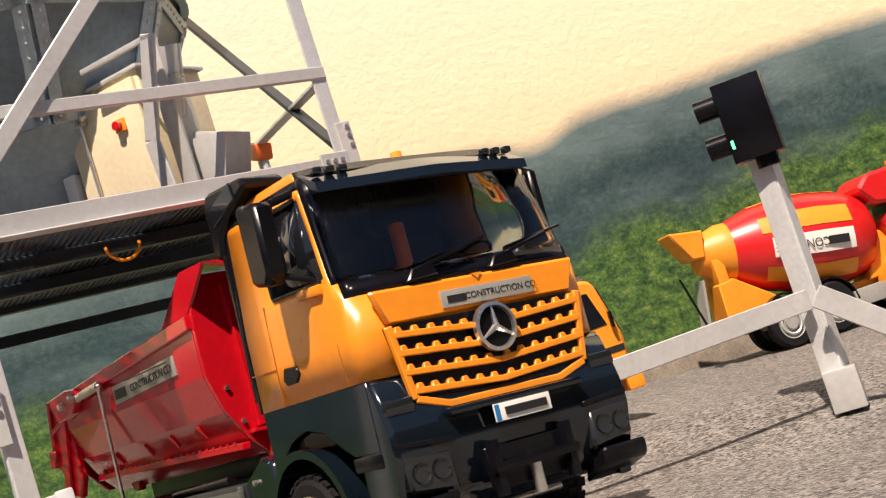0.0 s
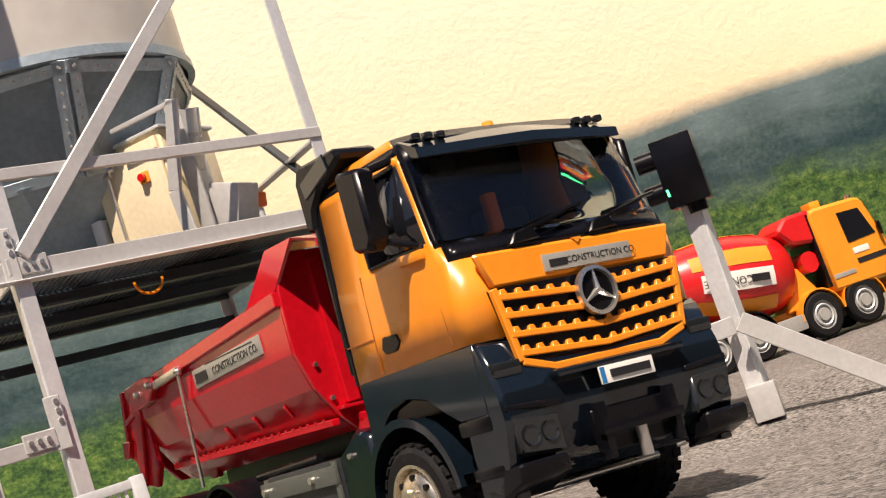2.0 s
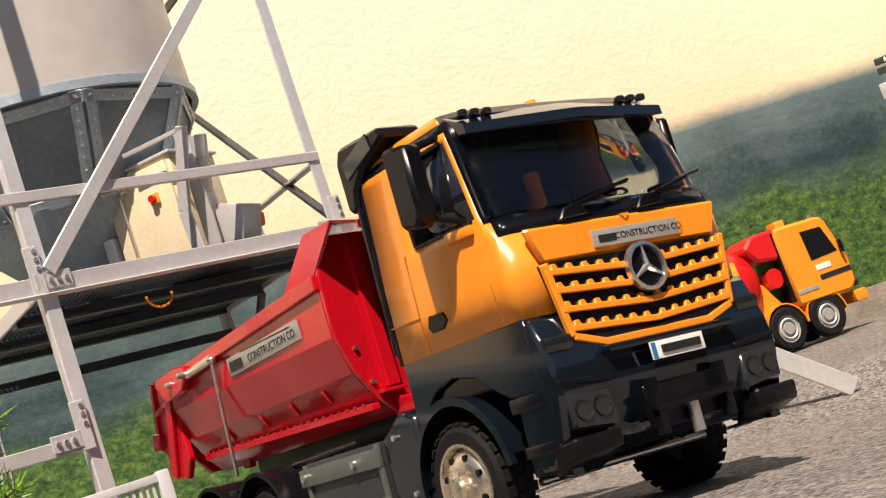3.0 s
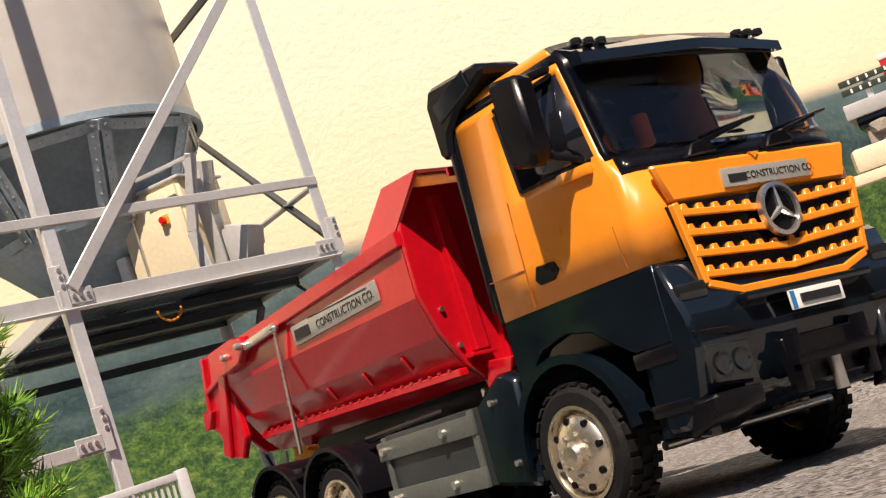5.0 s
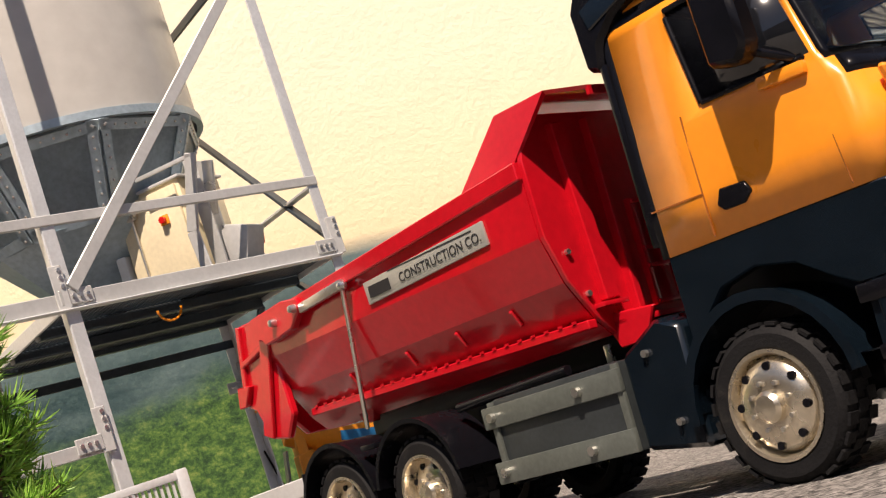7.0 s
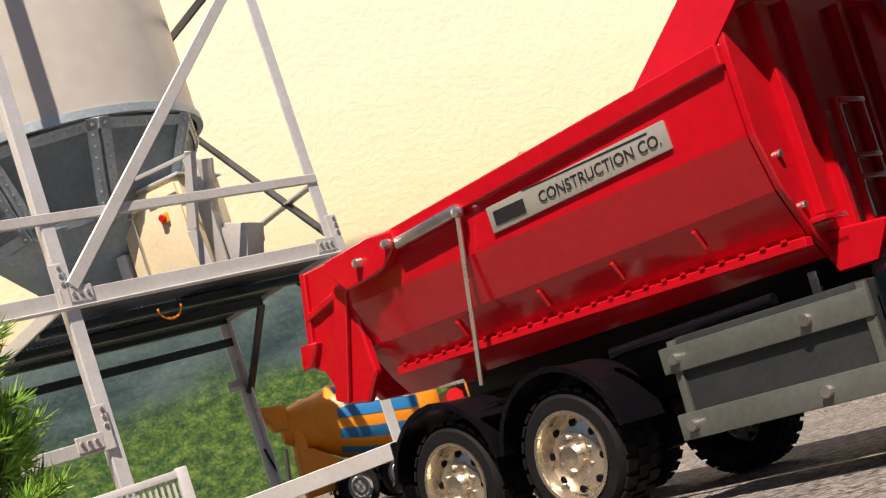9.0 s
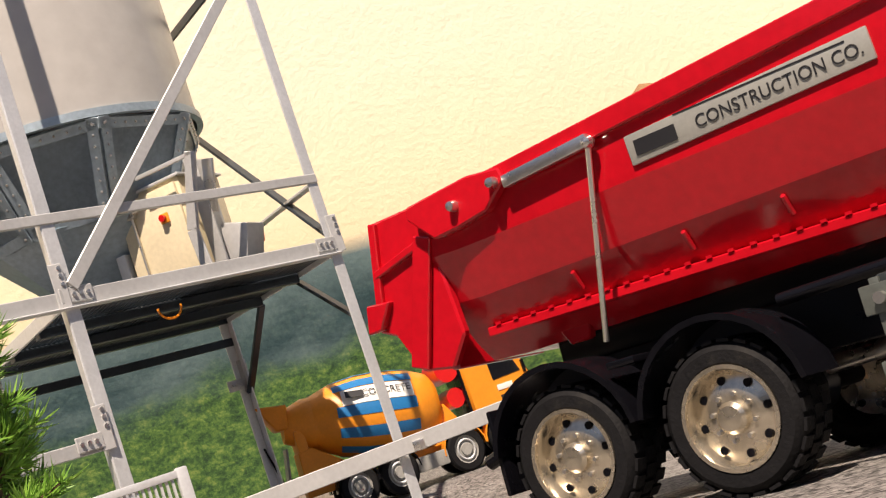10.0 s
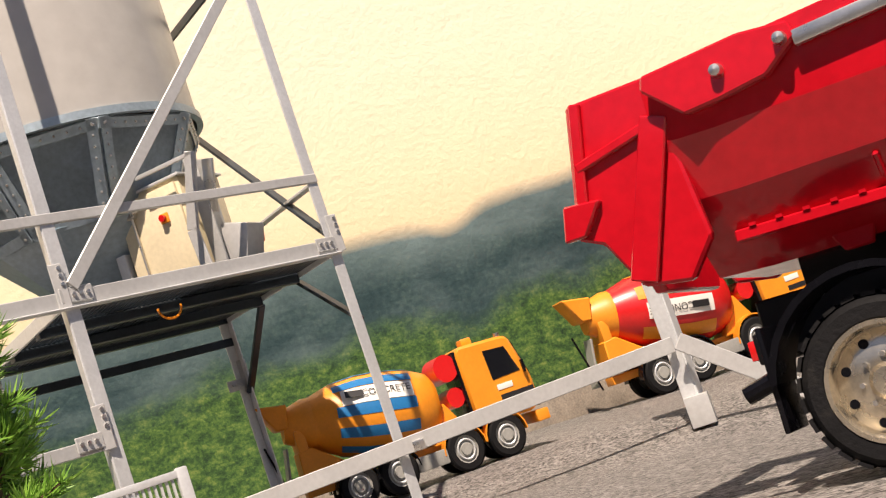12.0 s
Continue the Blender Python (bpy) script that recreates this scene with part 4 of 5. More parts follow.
part("front_sill", box((0.2310, 0, 0.110), (0.014, 0.100, 0.004), 0.0008), RED, body)
lad = part("ladder", box((0.2330, -0.013, 0.152), (0.005, 0.004, 0.072), 0.0006), RED, body)
part("ladder_rail", box((0.2330, 0.013, 0.152), (0.005, 0.004, 0.072), 0.0006), RED, lad)
for z in (0.118, 0.142, 0.154, 0.186):
    part("rung", box((0.2340, 0, z), (0.006, 0.028, 0.003), 0.0006), RED, lad)
for sy in (-1, 1):
    part("rim_rail", bar((-0.110, sy * 0.0905, 0.1995), (0.2225, sy * 0.0905, 0.2165), 0.007, 0.012), RED, body)
    part("sill_rail", bar((-0.105, sy * 0.067, 0.121), (0.225, sy * 0.067, 0.113), 0.008, 0.006), RED, body)
    for i in range(24):
        x = -0.095 + i * 0.0134
        part("sill_tab", box((x, sy * 0.0715, 0.1245 - i * 0.00033), (0.0034, 0.0012, 0.0016)), RED, body)
    for x in (-0.03, 0.045, 0.105, 0.165):
        part("side_rib", bar((x, sy * 0.0705, 0.127), (x, sy * 0.0775, 0.138), 0.003, 0.003, (0, sy, 0)), RED, body)
    part("lower_lug", prism([(0.215, 0.118), (0.262, 0.114), (0.250, 0.094), (0.226, 0.094)], sy * 0.050, sy * 0.046, 0.001), RED, body)
    part("lower_lug", prism([(-0.070, 0.118), (-0.040, 0.118), (-0.046, 0.100), (-0.060, 0.100)], sy * 0.055, sy * 0.048, 0.001), RED, body)
    # tail: cheek plate, apron and hinge arm
    part("tail_cheek", prism([(-0.100, 0.209), (-0.166, 0.209), (-0.179, 0.142), (-0.166, 0.136), (-0.152, 0.110), (-0.127, 0.106), (-0.112, 0.124), (-0.118, 0.178)], sy * 0.084, sy * 0.077, 0.0015), RED, body, smooth=12)
    part("tail_frame", bar((-0.122, sy * 0.085, 0.186), (-0.168, sy * 0.085, 0.176), 0.005, 0.006, (0, sy, 0)), RED, body)
    part("tail_frame", bar((-0.122, sy * 0.0865, 0.188), (-0.150, sy * 0.0865, 0.112), 0.014, 0.004, (0, sy, 0)), RED, body)
    part("tail_frame", bar((-0.160, sy * 0.085, 0.208), (-0.173, sy * 0.085, 0.144), 0.006, 0.005, (0, sy, 0)), RED, body)
    part("hook", prism([(-0.160, 0.158), (-0.180, 0.160), (-0.184, 0.142), (-0.172, 0.142), (-0.166, 0.150)], sy * 0.089, sy * 0.083, 0.001), RED, body)
    arm = part("hinge_arm", prism([(-0.122, 0.199), (-0.104, 0.181), (-0.086, 0.182), (-0.062, 0.185), (-0.044, 0.198), (-0.046, 0.206), (-0.070, 0.209), (-0.120, 0.206)], sy * 0.098, sy * 0.090, 0.0012), RED, body, smooth=12)
    for x, z in ((-0.051, 0.1985), (-0.083, 0.1950)):
        part("arm_bolt", lathe([(0.0, 0.0035 * sy), (0.0028, 0.003 * sy), (0.0034, 0.0), (0.0034, -0.003 * sy)], 14, pose(x, sy * 0.100, z)), STEEL, arm)
    part("chrome_strip", box((-0.015, sy * 0.0955, 0.1985), (0.062, 0.005, 0.0075), 0.0012, pose(0, 0, 0, 0, -3, 0)), STEEL, body, "bright metal strip")
    part("stay_rod", rod((0.016, sy * 0.097, 0.1985), (-0.017, sy * 0.083, 0.094), 0.0017, 10), STEEL, body, "thin steel stay rod")
    part("ball_joint", lathe([(0.0, -0.004), (0.003, -0.003), (0.004, 0.0), (0.003, 0.003), (0.0, 0.004)], 14, pose(0.016, sy * 0.097, 0.1985)), STEEL, body)
    # name plate
    lp = part("name_plate", box((0.106, sy * 0.0905, 0.188), (0.142, 0.0022, 0.0165), 0.0008, pose(0, 0, 0, sy * -3, -1.5, 0)), PLATE, body, "grey name plate with black lettering")
    tm = Matrix.Translation((0.106 + 0.0195, sy * 0.0920, 0.1875)) @ pose(0, 0, 0, 0, -1.5, 0) @ pose(0, 0, 0, 90, 0, 0 if sy < 0 else 180)
    lettering("CONSTRUCTION CO.", 0.0096, INK, lp, tm)
    part("name_bar", box((0.106 - 0.053, sy * 0.0918, 0.1862), (0.026, 0.0006, 0.0085)), INK, lp)
    part("rule", box((0.116, sy * 0.0919, 0.1948), (0.098, 0.0005, 0.0010)), INK, lp)
part("tail_gate", prism([(-0.080, 0.206), (0.080, 0.206), (0.074, 0.140), (0.046, 0.108), (-0.046, 0.108), (-0.074, 0.140)], -0.160, -0.153, 0.001, None, "yz"), RED, body)
# load
bm = bmesh.new()
bmesh.ops.create_grid(bm, x_segments=56, y_segments=28, size=1, matrix=Matrix.Diagonal((0.145, 0.080, 1, 1)))
for v in bm.verts:
    x, y = v.co.x, v.co.y
    h = 0.187 + 0.046 * math.exp(-((x + 0.055) / 0.036) ** 2 - ((y + 0.025) / 0.040) ** 2)
    v.co = Vector((x + 0.07, y, h + 0.006 * noise.noise(Vector((x * 60, y * 60, 1))) + 0.003 * noise.noise(Vector((x * 200, y * 200, 2)))))
r = bmesh.ops.extrude_face_region(bm, geom=bm.faces[:])
bmesh.ops.translate(bm, verts=[g for g in r["geom"] if isinstance(g, bmesh.types.BMVert)], vec=(0, 0, -0.012))
tagged(part("gravel_load", bm, GRAVEL, body, "heap of brown gravel"), kind="stuff")

# -- cab shell: rings at rising heights, split into paint, trim and glass
ZS = [0.122, 0.150, 0.176, 0.187, 0.193, 0.222, 0.250, 0.256, 0.263, 0.271, 0.2755]
XB = [0.322, 0.322, 0.322, 0.322, 0.322, 0.321, 0.320, 0.321, 0.322, 0.326, 0.345]
XF = [0.474, 0.474, 0.472, 0.468, 0.465, 0.457, 0.449, 0.447, 0.443, 0.432, 0.410]
WW = [0.098, 0.098, 0.098, 0.0975, 0.097, 0.0955, 0.094, 0.0935, 0.0915, 0.086, 0.070]


def cab_ring(i):
    z, xb, xf, w = ZS[i], XB[i], XF[i], WW[i]
    side = [(xb, w), (xb + 0.005, w), (0.362, w), (0.379 - 0.17 * max(0, z - 0.193), w), (xf - 0.015, w), (xf - 0.011, w * 0.99), (xf - 0.007, w * 0.965), (xf - 0.002, w * 0.89), (xf + 0.001, w * 0.70), (xf + 0.003, w * 0.40), (xf + 0.004, 0.0)]
    pts = [(x, -y) for x, y in side] + [(x, y) for x, y in reversed(side[:-1])]
    return [Vector((x, y, z)) for x, y in pts]


CR = [cab_ring(i) for i in range(len(ZS))]
NS = len(CR[0])


def kind_of(i, s):
    k = s if s < NS // 2 else NS - 2 - s
    if s == NS - 1:
        return "black"
    if k == 0:
        return "black"
    if k == 3 and 4 <= i <= 5:
        return "window"
    if 6 <= k <= 9 and 3 <= i <= 5:
        return "screen"
    if k == 5 and 3 <= i <= 6:
        return "black"
    if 6 <= k <= 9 and (i == 2 or i in (6, 7)):
        return "black"
    if i == 7:
        return "black"
    if k >= 5 and i in (8,):
        return "black"
    return "yellow"


def cab_piece(kind, thick, mat, name, parent, label="", sd=0):
    bm = bmesh.new()
    vs = {}

    def vert(i, s):
        if (i, s) not in vs:
            vs[i, s] = bm.verts.new(CR[i][s % NS])
        return vs[i, s]

    for i in range(len(ZS) - 1):
        for s in range(NS):
            if kind_of(i, s) == kind and (not sd or (CR[i][s].y + CR[i][(s + 1) % NS].y) * sd > 0):
                bm.faces.new((vert(i, s), vert(i, (s + 1) % NS), vert(i + 1, (s + 1) % NS), vert(i + 1, s)))
    if kind == "yellow":
        bm.faces.new([vert(len(ZS) - 1, s) for s in range(NS)])
    bmesh.ops.recalc_face_normals(bm, faces=bm.faces[:])
    ob = part(name, bm, mat, parent, label, 40)
    sol = ob.modifiers.new("thickness", "SOLIDIFY")
    sol.thickness, sol.offset = thick, -1
    return ob


cab = thing("cab", "", "")
cab.parent = truck
cab.location.z = 0.008
cab_piece("yellow", 0.003, YELLOW, "cab_shell", cab)
cab_piece("black", 0.003, BLACK, "black_trim", cab)
ws = cab_piece("screen", 0.0012, GLASS, "windscreen", cab, "clear curved windscreen")
ws.visible_shadow = False
# Near window opaque and dark, far one clear so the wall shows through.
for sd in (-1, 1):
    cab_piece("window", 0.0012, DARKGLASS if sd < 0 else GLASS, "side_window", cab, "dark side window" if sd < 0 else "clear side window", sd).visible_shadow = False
part("cab_floor", box((0.395, 0, 0.126), (0.140, 0.186, 0.004)), BLACK, cab)
part("dashboard", box((0.440, 0, 0.176), (0.036, 0.175, 0.022), 0.005), BLACK, cab)
for sy in (-1, 1):
    sx = part("seat", box((0.375, sy * 0.045, 0.158), (0.045, 0.05, 0.016), 0.005), CLOTH, cab)
    part("seat_back", box((0.352, sy * 0.045, 0.196), (0.014, 0.048, 0.066), 0.005, pose(0, 0, 0, 0, -8, 0)), CLOTH, sx)
part("door_card", box((0.42, -0.091, 0.16), (0.07, 0.003, 0.06), 0.001), BLACK, cab)
part("door_card", box((0.42, 0.090, 0.16), (0.07, 0.003, 0.06), 0.001), BLACK, cab)
part("sleeper_wall", box((0.330, 0, 0.195), (0.004, 0.180, 0.14)), BLACK, cab)
part("headliner", box((0.388, 0, 0.256), (0.10, 0.170, 0.004)), BLACK, cab)
part("steering_wheel", lathe([(0.0150, -0.0012), (0.0165, 0.0), (0.0150, 0.0012), (0.0138, 0.0)], 28, pose(0.420, 0.045, 0.196, 62, 0, 90), None, True), BLACK, cab)
part("steering_column", rod((0.420, 0.045, 0.196), (0.440, 0.045, 0.180), 0.003), BLACK, cab)
part("dash_tray", box((0.430, -0.010, 0.190), (0.016, 0.036, 0.007), 0.002), TEAL, cab, "teal tray on the dashboard")
part("orange_grip", rod((0.395, 0.005, 0.170), (0.388, 0.008, 0.232), 0.006), ORANGE, cab)
for sy in (-1, 1):
    o = part("window_seal", bar((0.378, sy * 0.0975, 0.194), (0.447, sy * 0.0972, 0.192), 0.0025, 0.0025, (0, sy, 0)), BLACK, cab)
    part("window_seal", bar((0.3780, sy * 0.0972, 0.194), (0.3695, sy * 0.0950, 0.247), 0.003, 0.003, (0, sy, 0)), BLACK, cab)
    part("window_seal", bar((0.369, sy * 0.0945, 0.2505), (0.431, sy * 0.0945, 0.2505), 0.003, 0.003, (0, sy, 0)), BLACK, cab)
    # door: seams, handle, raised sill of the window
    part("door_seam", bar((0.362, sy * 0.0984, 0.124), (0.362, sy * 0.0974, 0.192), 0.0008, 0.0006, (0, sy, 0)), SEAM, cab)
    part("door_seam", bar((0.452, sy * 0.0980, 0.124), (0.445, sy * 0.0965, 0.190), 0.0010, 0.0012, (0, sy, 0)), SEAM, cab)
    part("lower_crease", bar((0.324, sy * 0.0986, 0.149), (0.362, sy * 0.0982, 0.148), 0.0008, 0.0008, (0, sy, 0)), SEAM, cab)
    part("door_handle", prism([(0.370, 0.139), (0.374, 0.147), (0.391, 0.146), (0.394, 0.140), (0.388, 0.135), (0.374, 0.135)], sy * 0.0972, sy * 0.0996, 0.0006), BLACK, cab)
    part("window_ledge", box((0.432, sy * 0.0985, 0.188), (0.030, 0.006, 0.007), 0.002, pose(0, 0, 0, 0, 3, 0)), YELLOW, cab)
    # mirrors on arms
    mi_ = part("mirror", prism([(0.409, 0.255), (0.436, 0.251), (0.437, 0.204), (0.430, 0.196), (0.411, 0.200)], sy * (0.128 if sy < 0 else 0.110), sy * (0.112 if sy < 0 else 0.102), 0.003 if sy < 0 else 0.002), BLACK, cab, "black wing mirror")
    part("mirror_arm", rod((0.424, sy * 0.114, 0.250), (0.428, sy * 0.092, 0.256), 0.0028), BLACK, mi_)
    part("mirror_arm", rod((0.430, sy * 0.114, 0.202), (0.440, sy * 0.096, 0.194), 0.0024), BLACK, mi_)
    part("roof_lip", box((0.330, sy * 0.080, 0.264), (0.020, 0.024, 0.010), 0.003), BLACK, cab)
# air intake
part("air_intake", prism([(0.306, 0.240), (0.304, 0.277), (0.311, 0.288), (0.368, 0.285), (0.374, 0.277), (0.336, 0.263), (0.322, 0.252), (0.318, 0.236)], -0.098, -0.062, 0.003), BLACK, cab, "black air intake stack")
part("intake_grid", bar((0.316, -0.0985, 0.268), (0.356, -0.0985, 0.279), 0.014, 0.0016, (0, -1, 0)), NAVY, cab)
for sy in (-1,):
    part("back_strip", box((0.3185, sy * 0.093, 0.185), (0.006, 0.008, 0.110), 0.002), BLACK, cab)
# sun visor with lamps
vis = bmesh.new()
for i in range(12):
    y0, y1 = -0.088 + i * 0.1760 / 12, -0.088 + (i + 1) * 0.1760 / 12
    f0, f1 = 0.466 - 0.22 * abs(y0) ** 1.15, 0.466 - 0.22 * abs(y1) ** 1.15
    q = [vis.verts.new(v) for v in ((f0 - 0.020, y0, 0.266), (f0, y0, 0.256), (f0 + 0.001, y0, 0.249), (f0 - 0.014, y0, 0.252), (f1 - 0.020, y1, 0.266), (f1, y1, 0.256), (f1 + 0.001, y1, 0.249), (f1 - 0.014, y1, 0.252))]
    for f in ((0, 1, 5, 4), (1, 2, 6, 5), (2, 3, 7, 6), (3, 0, 4, 7)) + (((0, 1, 2, 3),) if i == 0 else ()) + (((4, 5, 6, 7),) if i == 11 else ()):
        vis.faces.new([q[k] for k in f])
bmesh.ops.remove_doubles(vis, verts=vis.verts[:], dist=1e-6)
vz = part("sun_visor", vis, NAVY, cab, "glossy dark sun visor")
for y in (-0.080, -0.070, -0.060, 0.060, 0.070, 0.080):
    part("marker_lamp", box((0.444, y, 0.2655), (0.006, 0.006, 0.005), 0.0015), LENS, vz)
part("roof_beacon", lathe([(0.0, 0.008), (0.004, 0.007), (0.005, 0.0), (0.0, 0.0)], 14, pose(0.408, 0.01, 0.274, 90)), AMBER, cab)
# wipers
for y in (-0.045, 0.022):
    wp = part("wiper", rod((0.479, y, 0.185), (0.4765, y + 0.046, 0.196), 0.0016, 6), BLACK, cab)
    part("wiper_blade", bar((0.4765, y + 0.008, 0.190), (0.4700, y + 0.066, 0.2005), 0.002, 0.004, (1, 0, 0.4)), BLACK, wp)
    part("wiper_base", prism([(y - 0.010, 0.178), (y + 0.016, 0.180), (y + 0.010, 0.189), (y - 0.004, 0.186)], 0.474, 0.481, 0.001, None, "yz"), BLACK, wp)
# bonnet: grille with toothed bars
part("bonnet_panel", prism([(-0.076, 0.153), (0.076, 0.153), (0.085, 0.176), (-0.085, 0.176)], 0.474, 0.4795, 0.0018, None, "yz"), YELLOW, cab)
part("grille_recess", prism([(-0.078, 0.152), (0.078, 0.152), (0.070, 0.106), (0.052, 0.098), (-0.052, 0.098), (-0.070, 0.106)], 0.472, 0.4800, 0, None, "yz"), BLACK, cab)
for j, (z, hw) in enumerate(((0.1440, 0.077), (0.1320, 0.076), (0.1195, 0.074), (0.1070, 0.070))):
    bm = bmesh.new()
    for sy in (-1, 1):
        bar((0.4815, sy * hw, z + 0.0020), (0.4835, 0.0, z - 0.0025), 0.0042, 0.0030, (1, 0, 0), 0.0006, bm)
        n = 6
        for k in range(n):
            f = (k + 0.6) / n
            y = sy * hw * f
            zz = z - 0.0025 + 0.0045 * f + 0.0012
            prism([(y - 0.0040, zz - 0.001), (y + 0.0040, zz - 0.001), (y + 0.0018, zz + 0.0040), (y - 0.0018, zz + 0.0040)], 0.4797, 0.4828, 0.0005, bm, "yz")
    part("grille_bar", bm, YELLOW, cab, "yellow toothed grille bar")
bm = bmesh.new()
for sy in (-1, 1):
    bar((0.4805, sy * 0.078, 0.152), (0.4800, sy * 0.070, 0.104), 0.005, 0.005, (1, 0, 0), 0.0008, bm)
    bar((0.4800, sy * 0.070, 0.104), (0.4805, sy * 0.046, 0.0965), 0.005, 0.005, (1, 0, 0), 0.0008, bm)
bar((0.4805, -0.048, 0.0965), (0.4805, 0.048, 0.0965), 0.005, 0.005, (1, 0, 0), 0.0008, bm)
part("grille_frame", bm, YELLOW, cab)
# round emblem
MX = pose(0.4850, 0, 0.1385, 0, 0, -90)
em = part("emblem", lathe([(0.0165, -0.001), (0.0165, 0.0030), (0.0140, 0.0036), (0.0135, 0.0010), (0.0135, -0.001)], 40, MX, None, True), STEEL, cab, "round bright emblem ring")
part("emblem_disc", lathe([(0.0, 0.0012), (0.0137, 0.0010), (0.0137, -0.001)], 40, MX), BLACK, em)
for a in (90, 210, 330):
    v = Vector((0, math.cos(radians(a)), math.sin(radians(a))))
    part("emblem_spoke", rod(Vector((0.4870, 0, 0.1385)), Vector((0.4867, 0, 0.1385)) + v * 0.0138, 0.0024, 6, None, 0.0008), STEEL, em)
fp = part("front_name_plate", box((0.4802, 0.005, 0.1625), (0.002, 0.076, 0.0115), 0.0006, pose(0, 0, 0, 0, 0, 0)), PLATE, cab, "grey name plate with black lettering")
lettering("CONSTRUCTION CO.", 0.0062, INK, fp, Matrix.Translation((0.4815, 0.0165, 0.1622)) @ pose(0, 0, 0, 90, 0, 90))
part("name_bar", box((0.4813, -0.021, 0.1618), (0.0005, 0.015, 0.0050)), INK, fp)
part("bonnet_nick", prism([(-0.004, 0.1765), (0.004, 0.1765), (0.0, 0.1725)], 0.4785, 0.4805, 0, None, "yz"), MIXER_Y, cab)

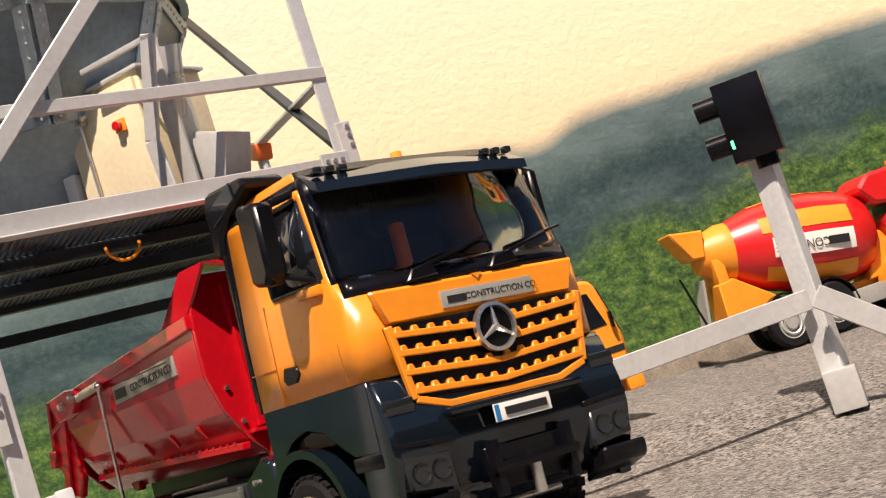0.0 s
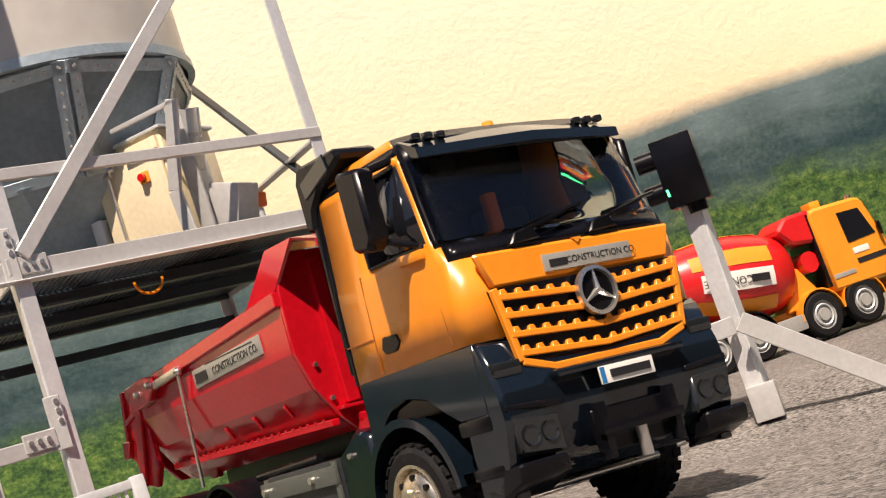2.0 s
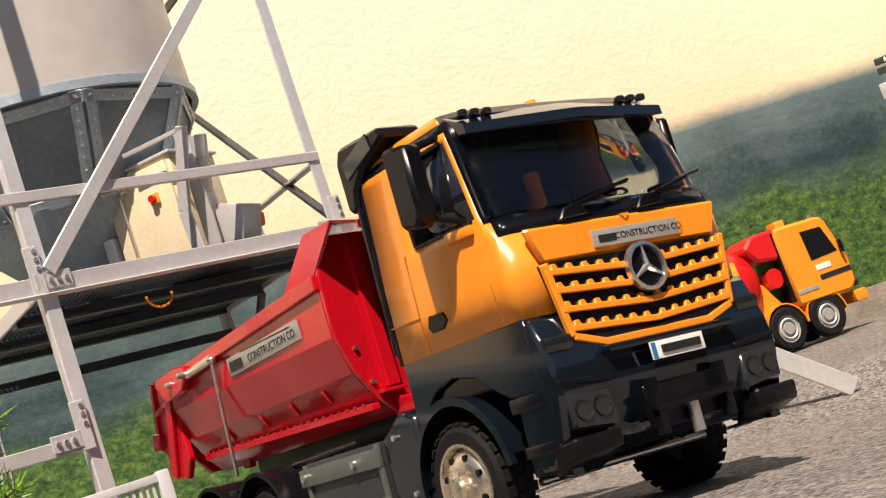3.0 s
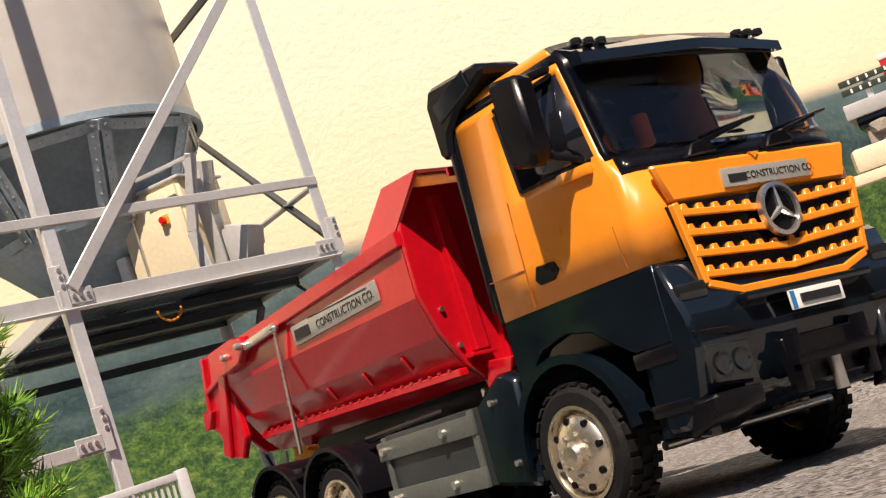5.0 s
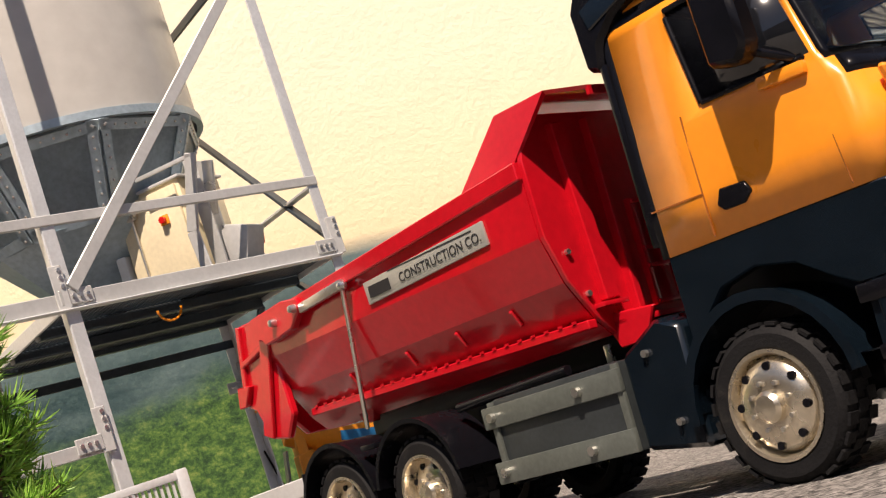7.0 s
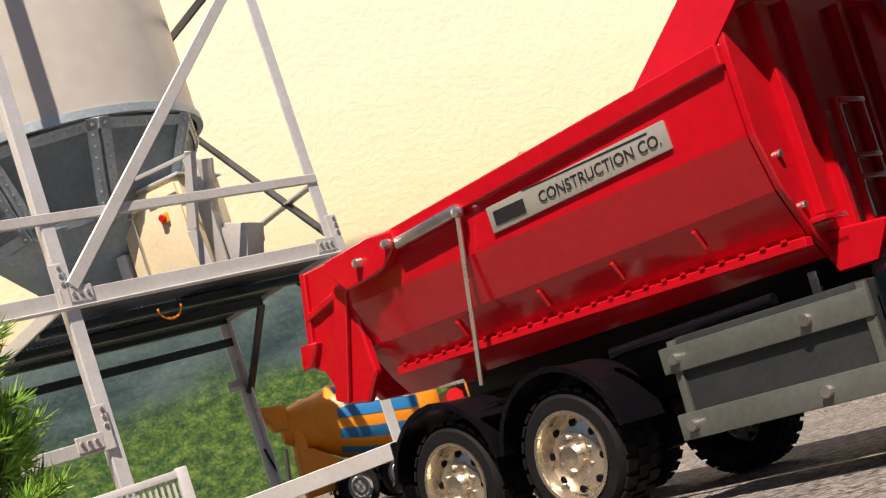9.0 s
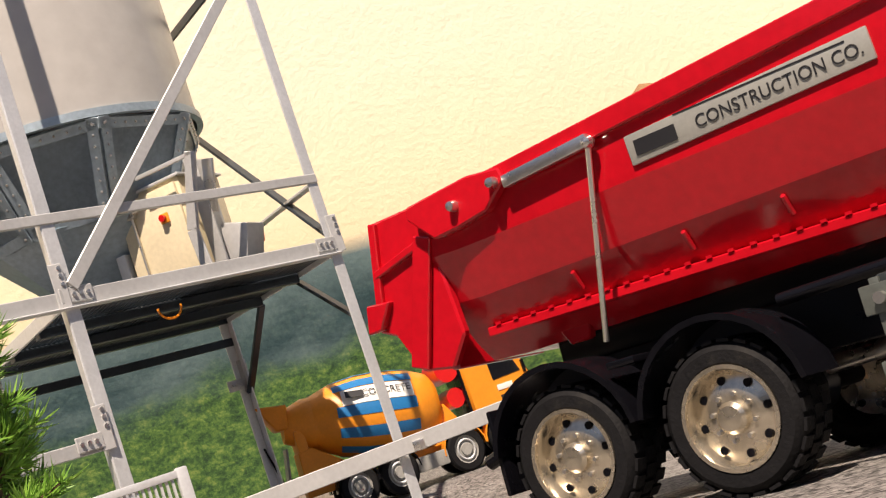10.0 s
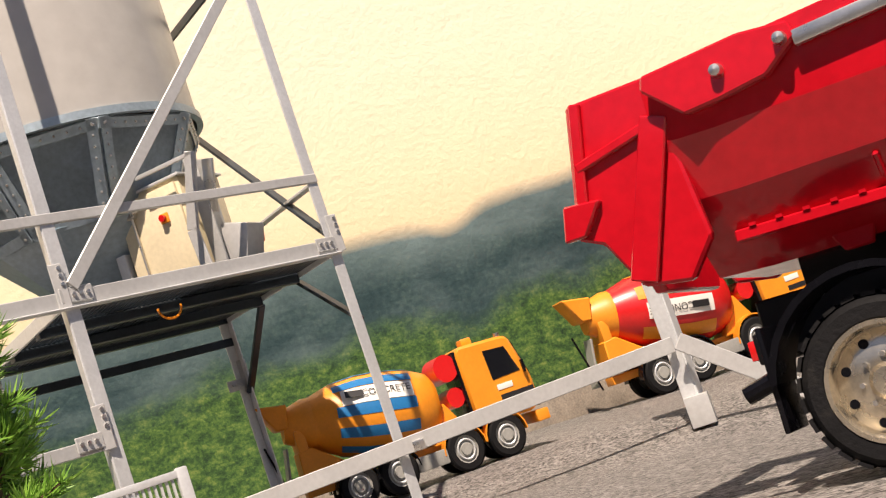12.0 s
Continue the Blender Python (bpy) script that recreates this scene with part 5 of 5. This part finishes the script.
# -- bumper and lower front
bump = part("bumper", prism([(0.440, 0.130), (0.474, 0.129), (0.485, 0.096), (0.487, 0.078), (0.480, 0.050), (0.462, 0.036), (0.444, 0.036)], -0.097, 0.097, 0.003), NAVY, truck, "dark blue glossy bumper")
part("bumper_step", box((0.485, 0, 0.0995), (0.016, 0.110, 0.005), 0.002), NAVY, bump)
part("lower_intake", prism([(-0.030, 0.044), (0.030, 0.044), (0.034, 0.072), (-0.034, 0.072)], 0.481, 0.4885, 0.001, None, "yz"), BLACK, bump)
for sy in (-1, 1):
    hl = part("headlamp", prism([(sy * 0.056, 0.052), (sy * 0.092, 0.056), (sy * 0.094, 0.080), (sy * 0.058, 0.078)], 0.478, 0.4872, 0.002, None, "yz"), LENS, bump, "clear headlamp")
    part("lamp_bezel", bar((0.487, sy * 0.054, 0.083), (0.484, sy * 0.096, 0.086), 0.004, 0.004, (1, 0, 0)), BLACK, hl)
    for y in (0.068, 0.083):
        part("reflector", lathe([(0.0065, 0.0006), (0.0050, -0.0008), (0.0030, -0.0012), (0.0, -0.0012)], 16, pose(0.4878, sy * y, 0.067, 0, 0, -90)), LENS, hl)
    part("turn_lamp", box((0.478, sy * 0.084, 0.110), (0.010, 0.022, 0.010), 0.002), LENS, bump, "clear indicator lamp")
    part("corner_guard", prism([(0.462, 0.030), (0.490, 0.040), (0.491, 0.052), (0.470, 0.050)], sy * 0.099, sy * 0.060, 0.002), BLACK, bump)
    part("tow_bracket", box((0.492, sy * 0.030, 0.058), (0.008, 0.006, 0.036), 0.001), BLACK, bump)
    # wheel arch and steps
    part("front_fender", arc_band(0.370, WR, 0.0530, sy * 0.060, sy * 0.1000, 12, 178, 0.0045), NAVY, truck)
    part("fender_lip", arc_band(0.370, WR, 0.0525, sy * 0.0985, sy * 0.1025, 5, 184, 0.0060), NAVY, truck)
    part("side_skirt", prism([(0.325, 0.133), (0.470, 0.130), (0.470, 0.085), (0.438, 0.085), (0.425, 0.092), (0.405, 0.105), (0.380, 0.110), (0.355, 0.105), (0.336, 0.088), (0.325, 0.070)], sy * 0.0975, sy * 0.088, 0.001), NAVY, truck)
    part("entry_step", box((0.452, sy * 0.090, 0.080), (0.036, 0.016, 0.010), 0.002), BLACK, truck)
    part("entry_step", box((0.454, sy * 0.090, 0.050), (0.034, 0.016, 0.008), 0.002), BLACK, truck)
    part("step_panel", prism([(0.436, 0.034), (0.474, 0.030), (0.474, 0.092), (0.438, 0.092)], sy * 0.094, sy * 0.084, 0.001), NAVY, truck)
part("tow_bar", box((0.495, 0, 0.058), (0.006, 0.070, 0.006), 0.001), BLACK, bump)
part("tow_pin", rod((0.492, 0, 0.036), (0.492, 0, 0.060), 0.004), STEEL, bump)
npl = part("number_plate", box((0.4935, 0.0, 0.0915), (0.002, 0.046, 0.0115), 0.0006), WHITE, bump, "white number plate")
part("plate_edge", box((0.4947, -0.0212, 0.0915), (0.0006, 0.0034, 0.0105)), BLUE, npl)
for y, w in ((0.002, 0.034),):
    part("plate_bar", box((0.4950, y, 0.0915), (0.0012, w, 0.0052)), INK, npl)

TRUCK_ROWS = [
    (0, -0.3320, 1.6760, -48.70), (0.5, -0.3000, 1.6320, -49.85), (1, -0.2695, 1.5880, -50.80), (1.5, -0.2424, 1.5430, -51.70),
    (2, -0.2181, 1.4965, -52.58), (2.5, -0.1931, 1.4440, -53.20), (3, -0.1712, 1.3914, -53.87), (5, -0.0844, 1.1926, -54.47),
    (5.5, -0.0666, 1.1582, -53.15), (6, -0.0497, 1.1266, -52.08), (6.5, -0.0316, 1.0925, -50.90), (8.5, 0.0416, 0.9573, -47.26),
    (9, 0.0719, 0.9019, -45.38), (9.5, 0.1070, 0.8485, -42.22), (10, 0.1388, 0.8046, -39.00), (10.5, 0.1712, 0.7696, -35.30),
    (11, 0.2005, 0.7350, -31.30), (11.5, 0.2330, 0.6970, -28.60), (12, 0.2635, 0.6700, -26.80),
]


def motions():
    rows, run, last = [], [0.0], None
    for t, x, y, a in TRUCK_ROWS:
        p = Vector((x, y, 0))
        rows.append((t, ROAD @ pose(x, y, 0, 0, 0, a)))
        if last is not None:
            run.append(run[-1] + (p - last).length)
        last = p
    walk(truck, rows)
    ts = [r[0] for r in TRUCK_ROWS]
    steps = [i * 0.25 for i in range(49)]
    for wh, x, y, R in wheels:
        walk(wh, [(t, pose(x, y, wh.location.z, 0, math.degrees(float(np.interp(t, ts, run)) / R), 0)) for t in steps])


motions()
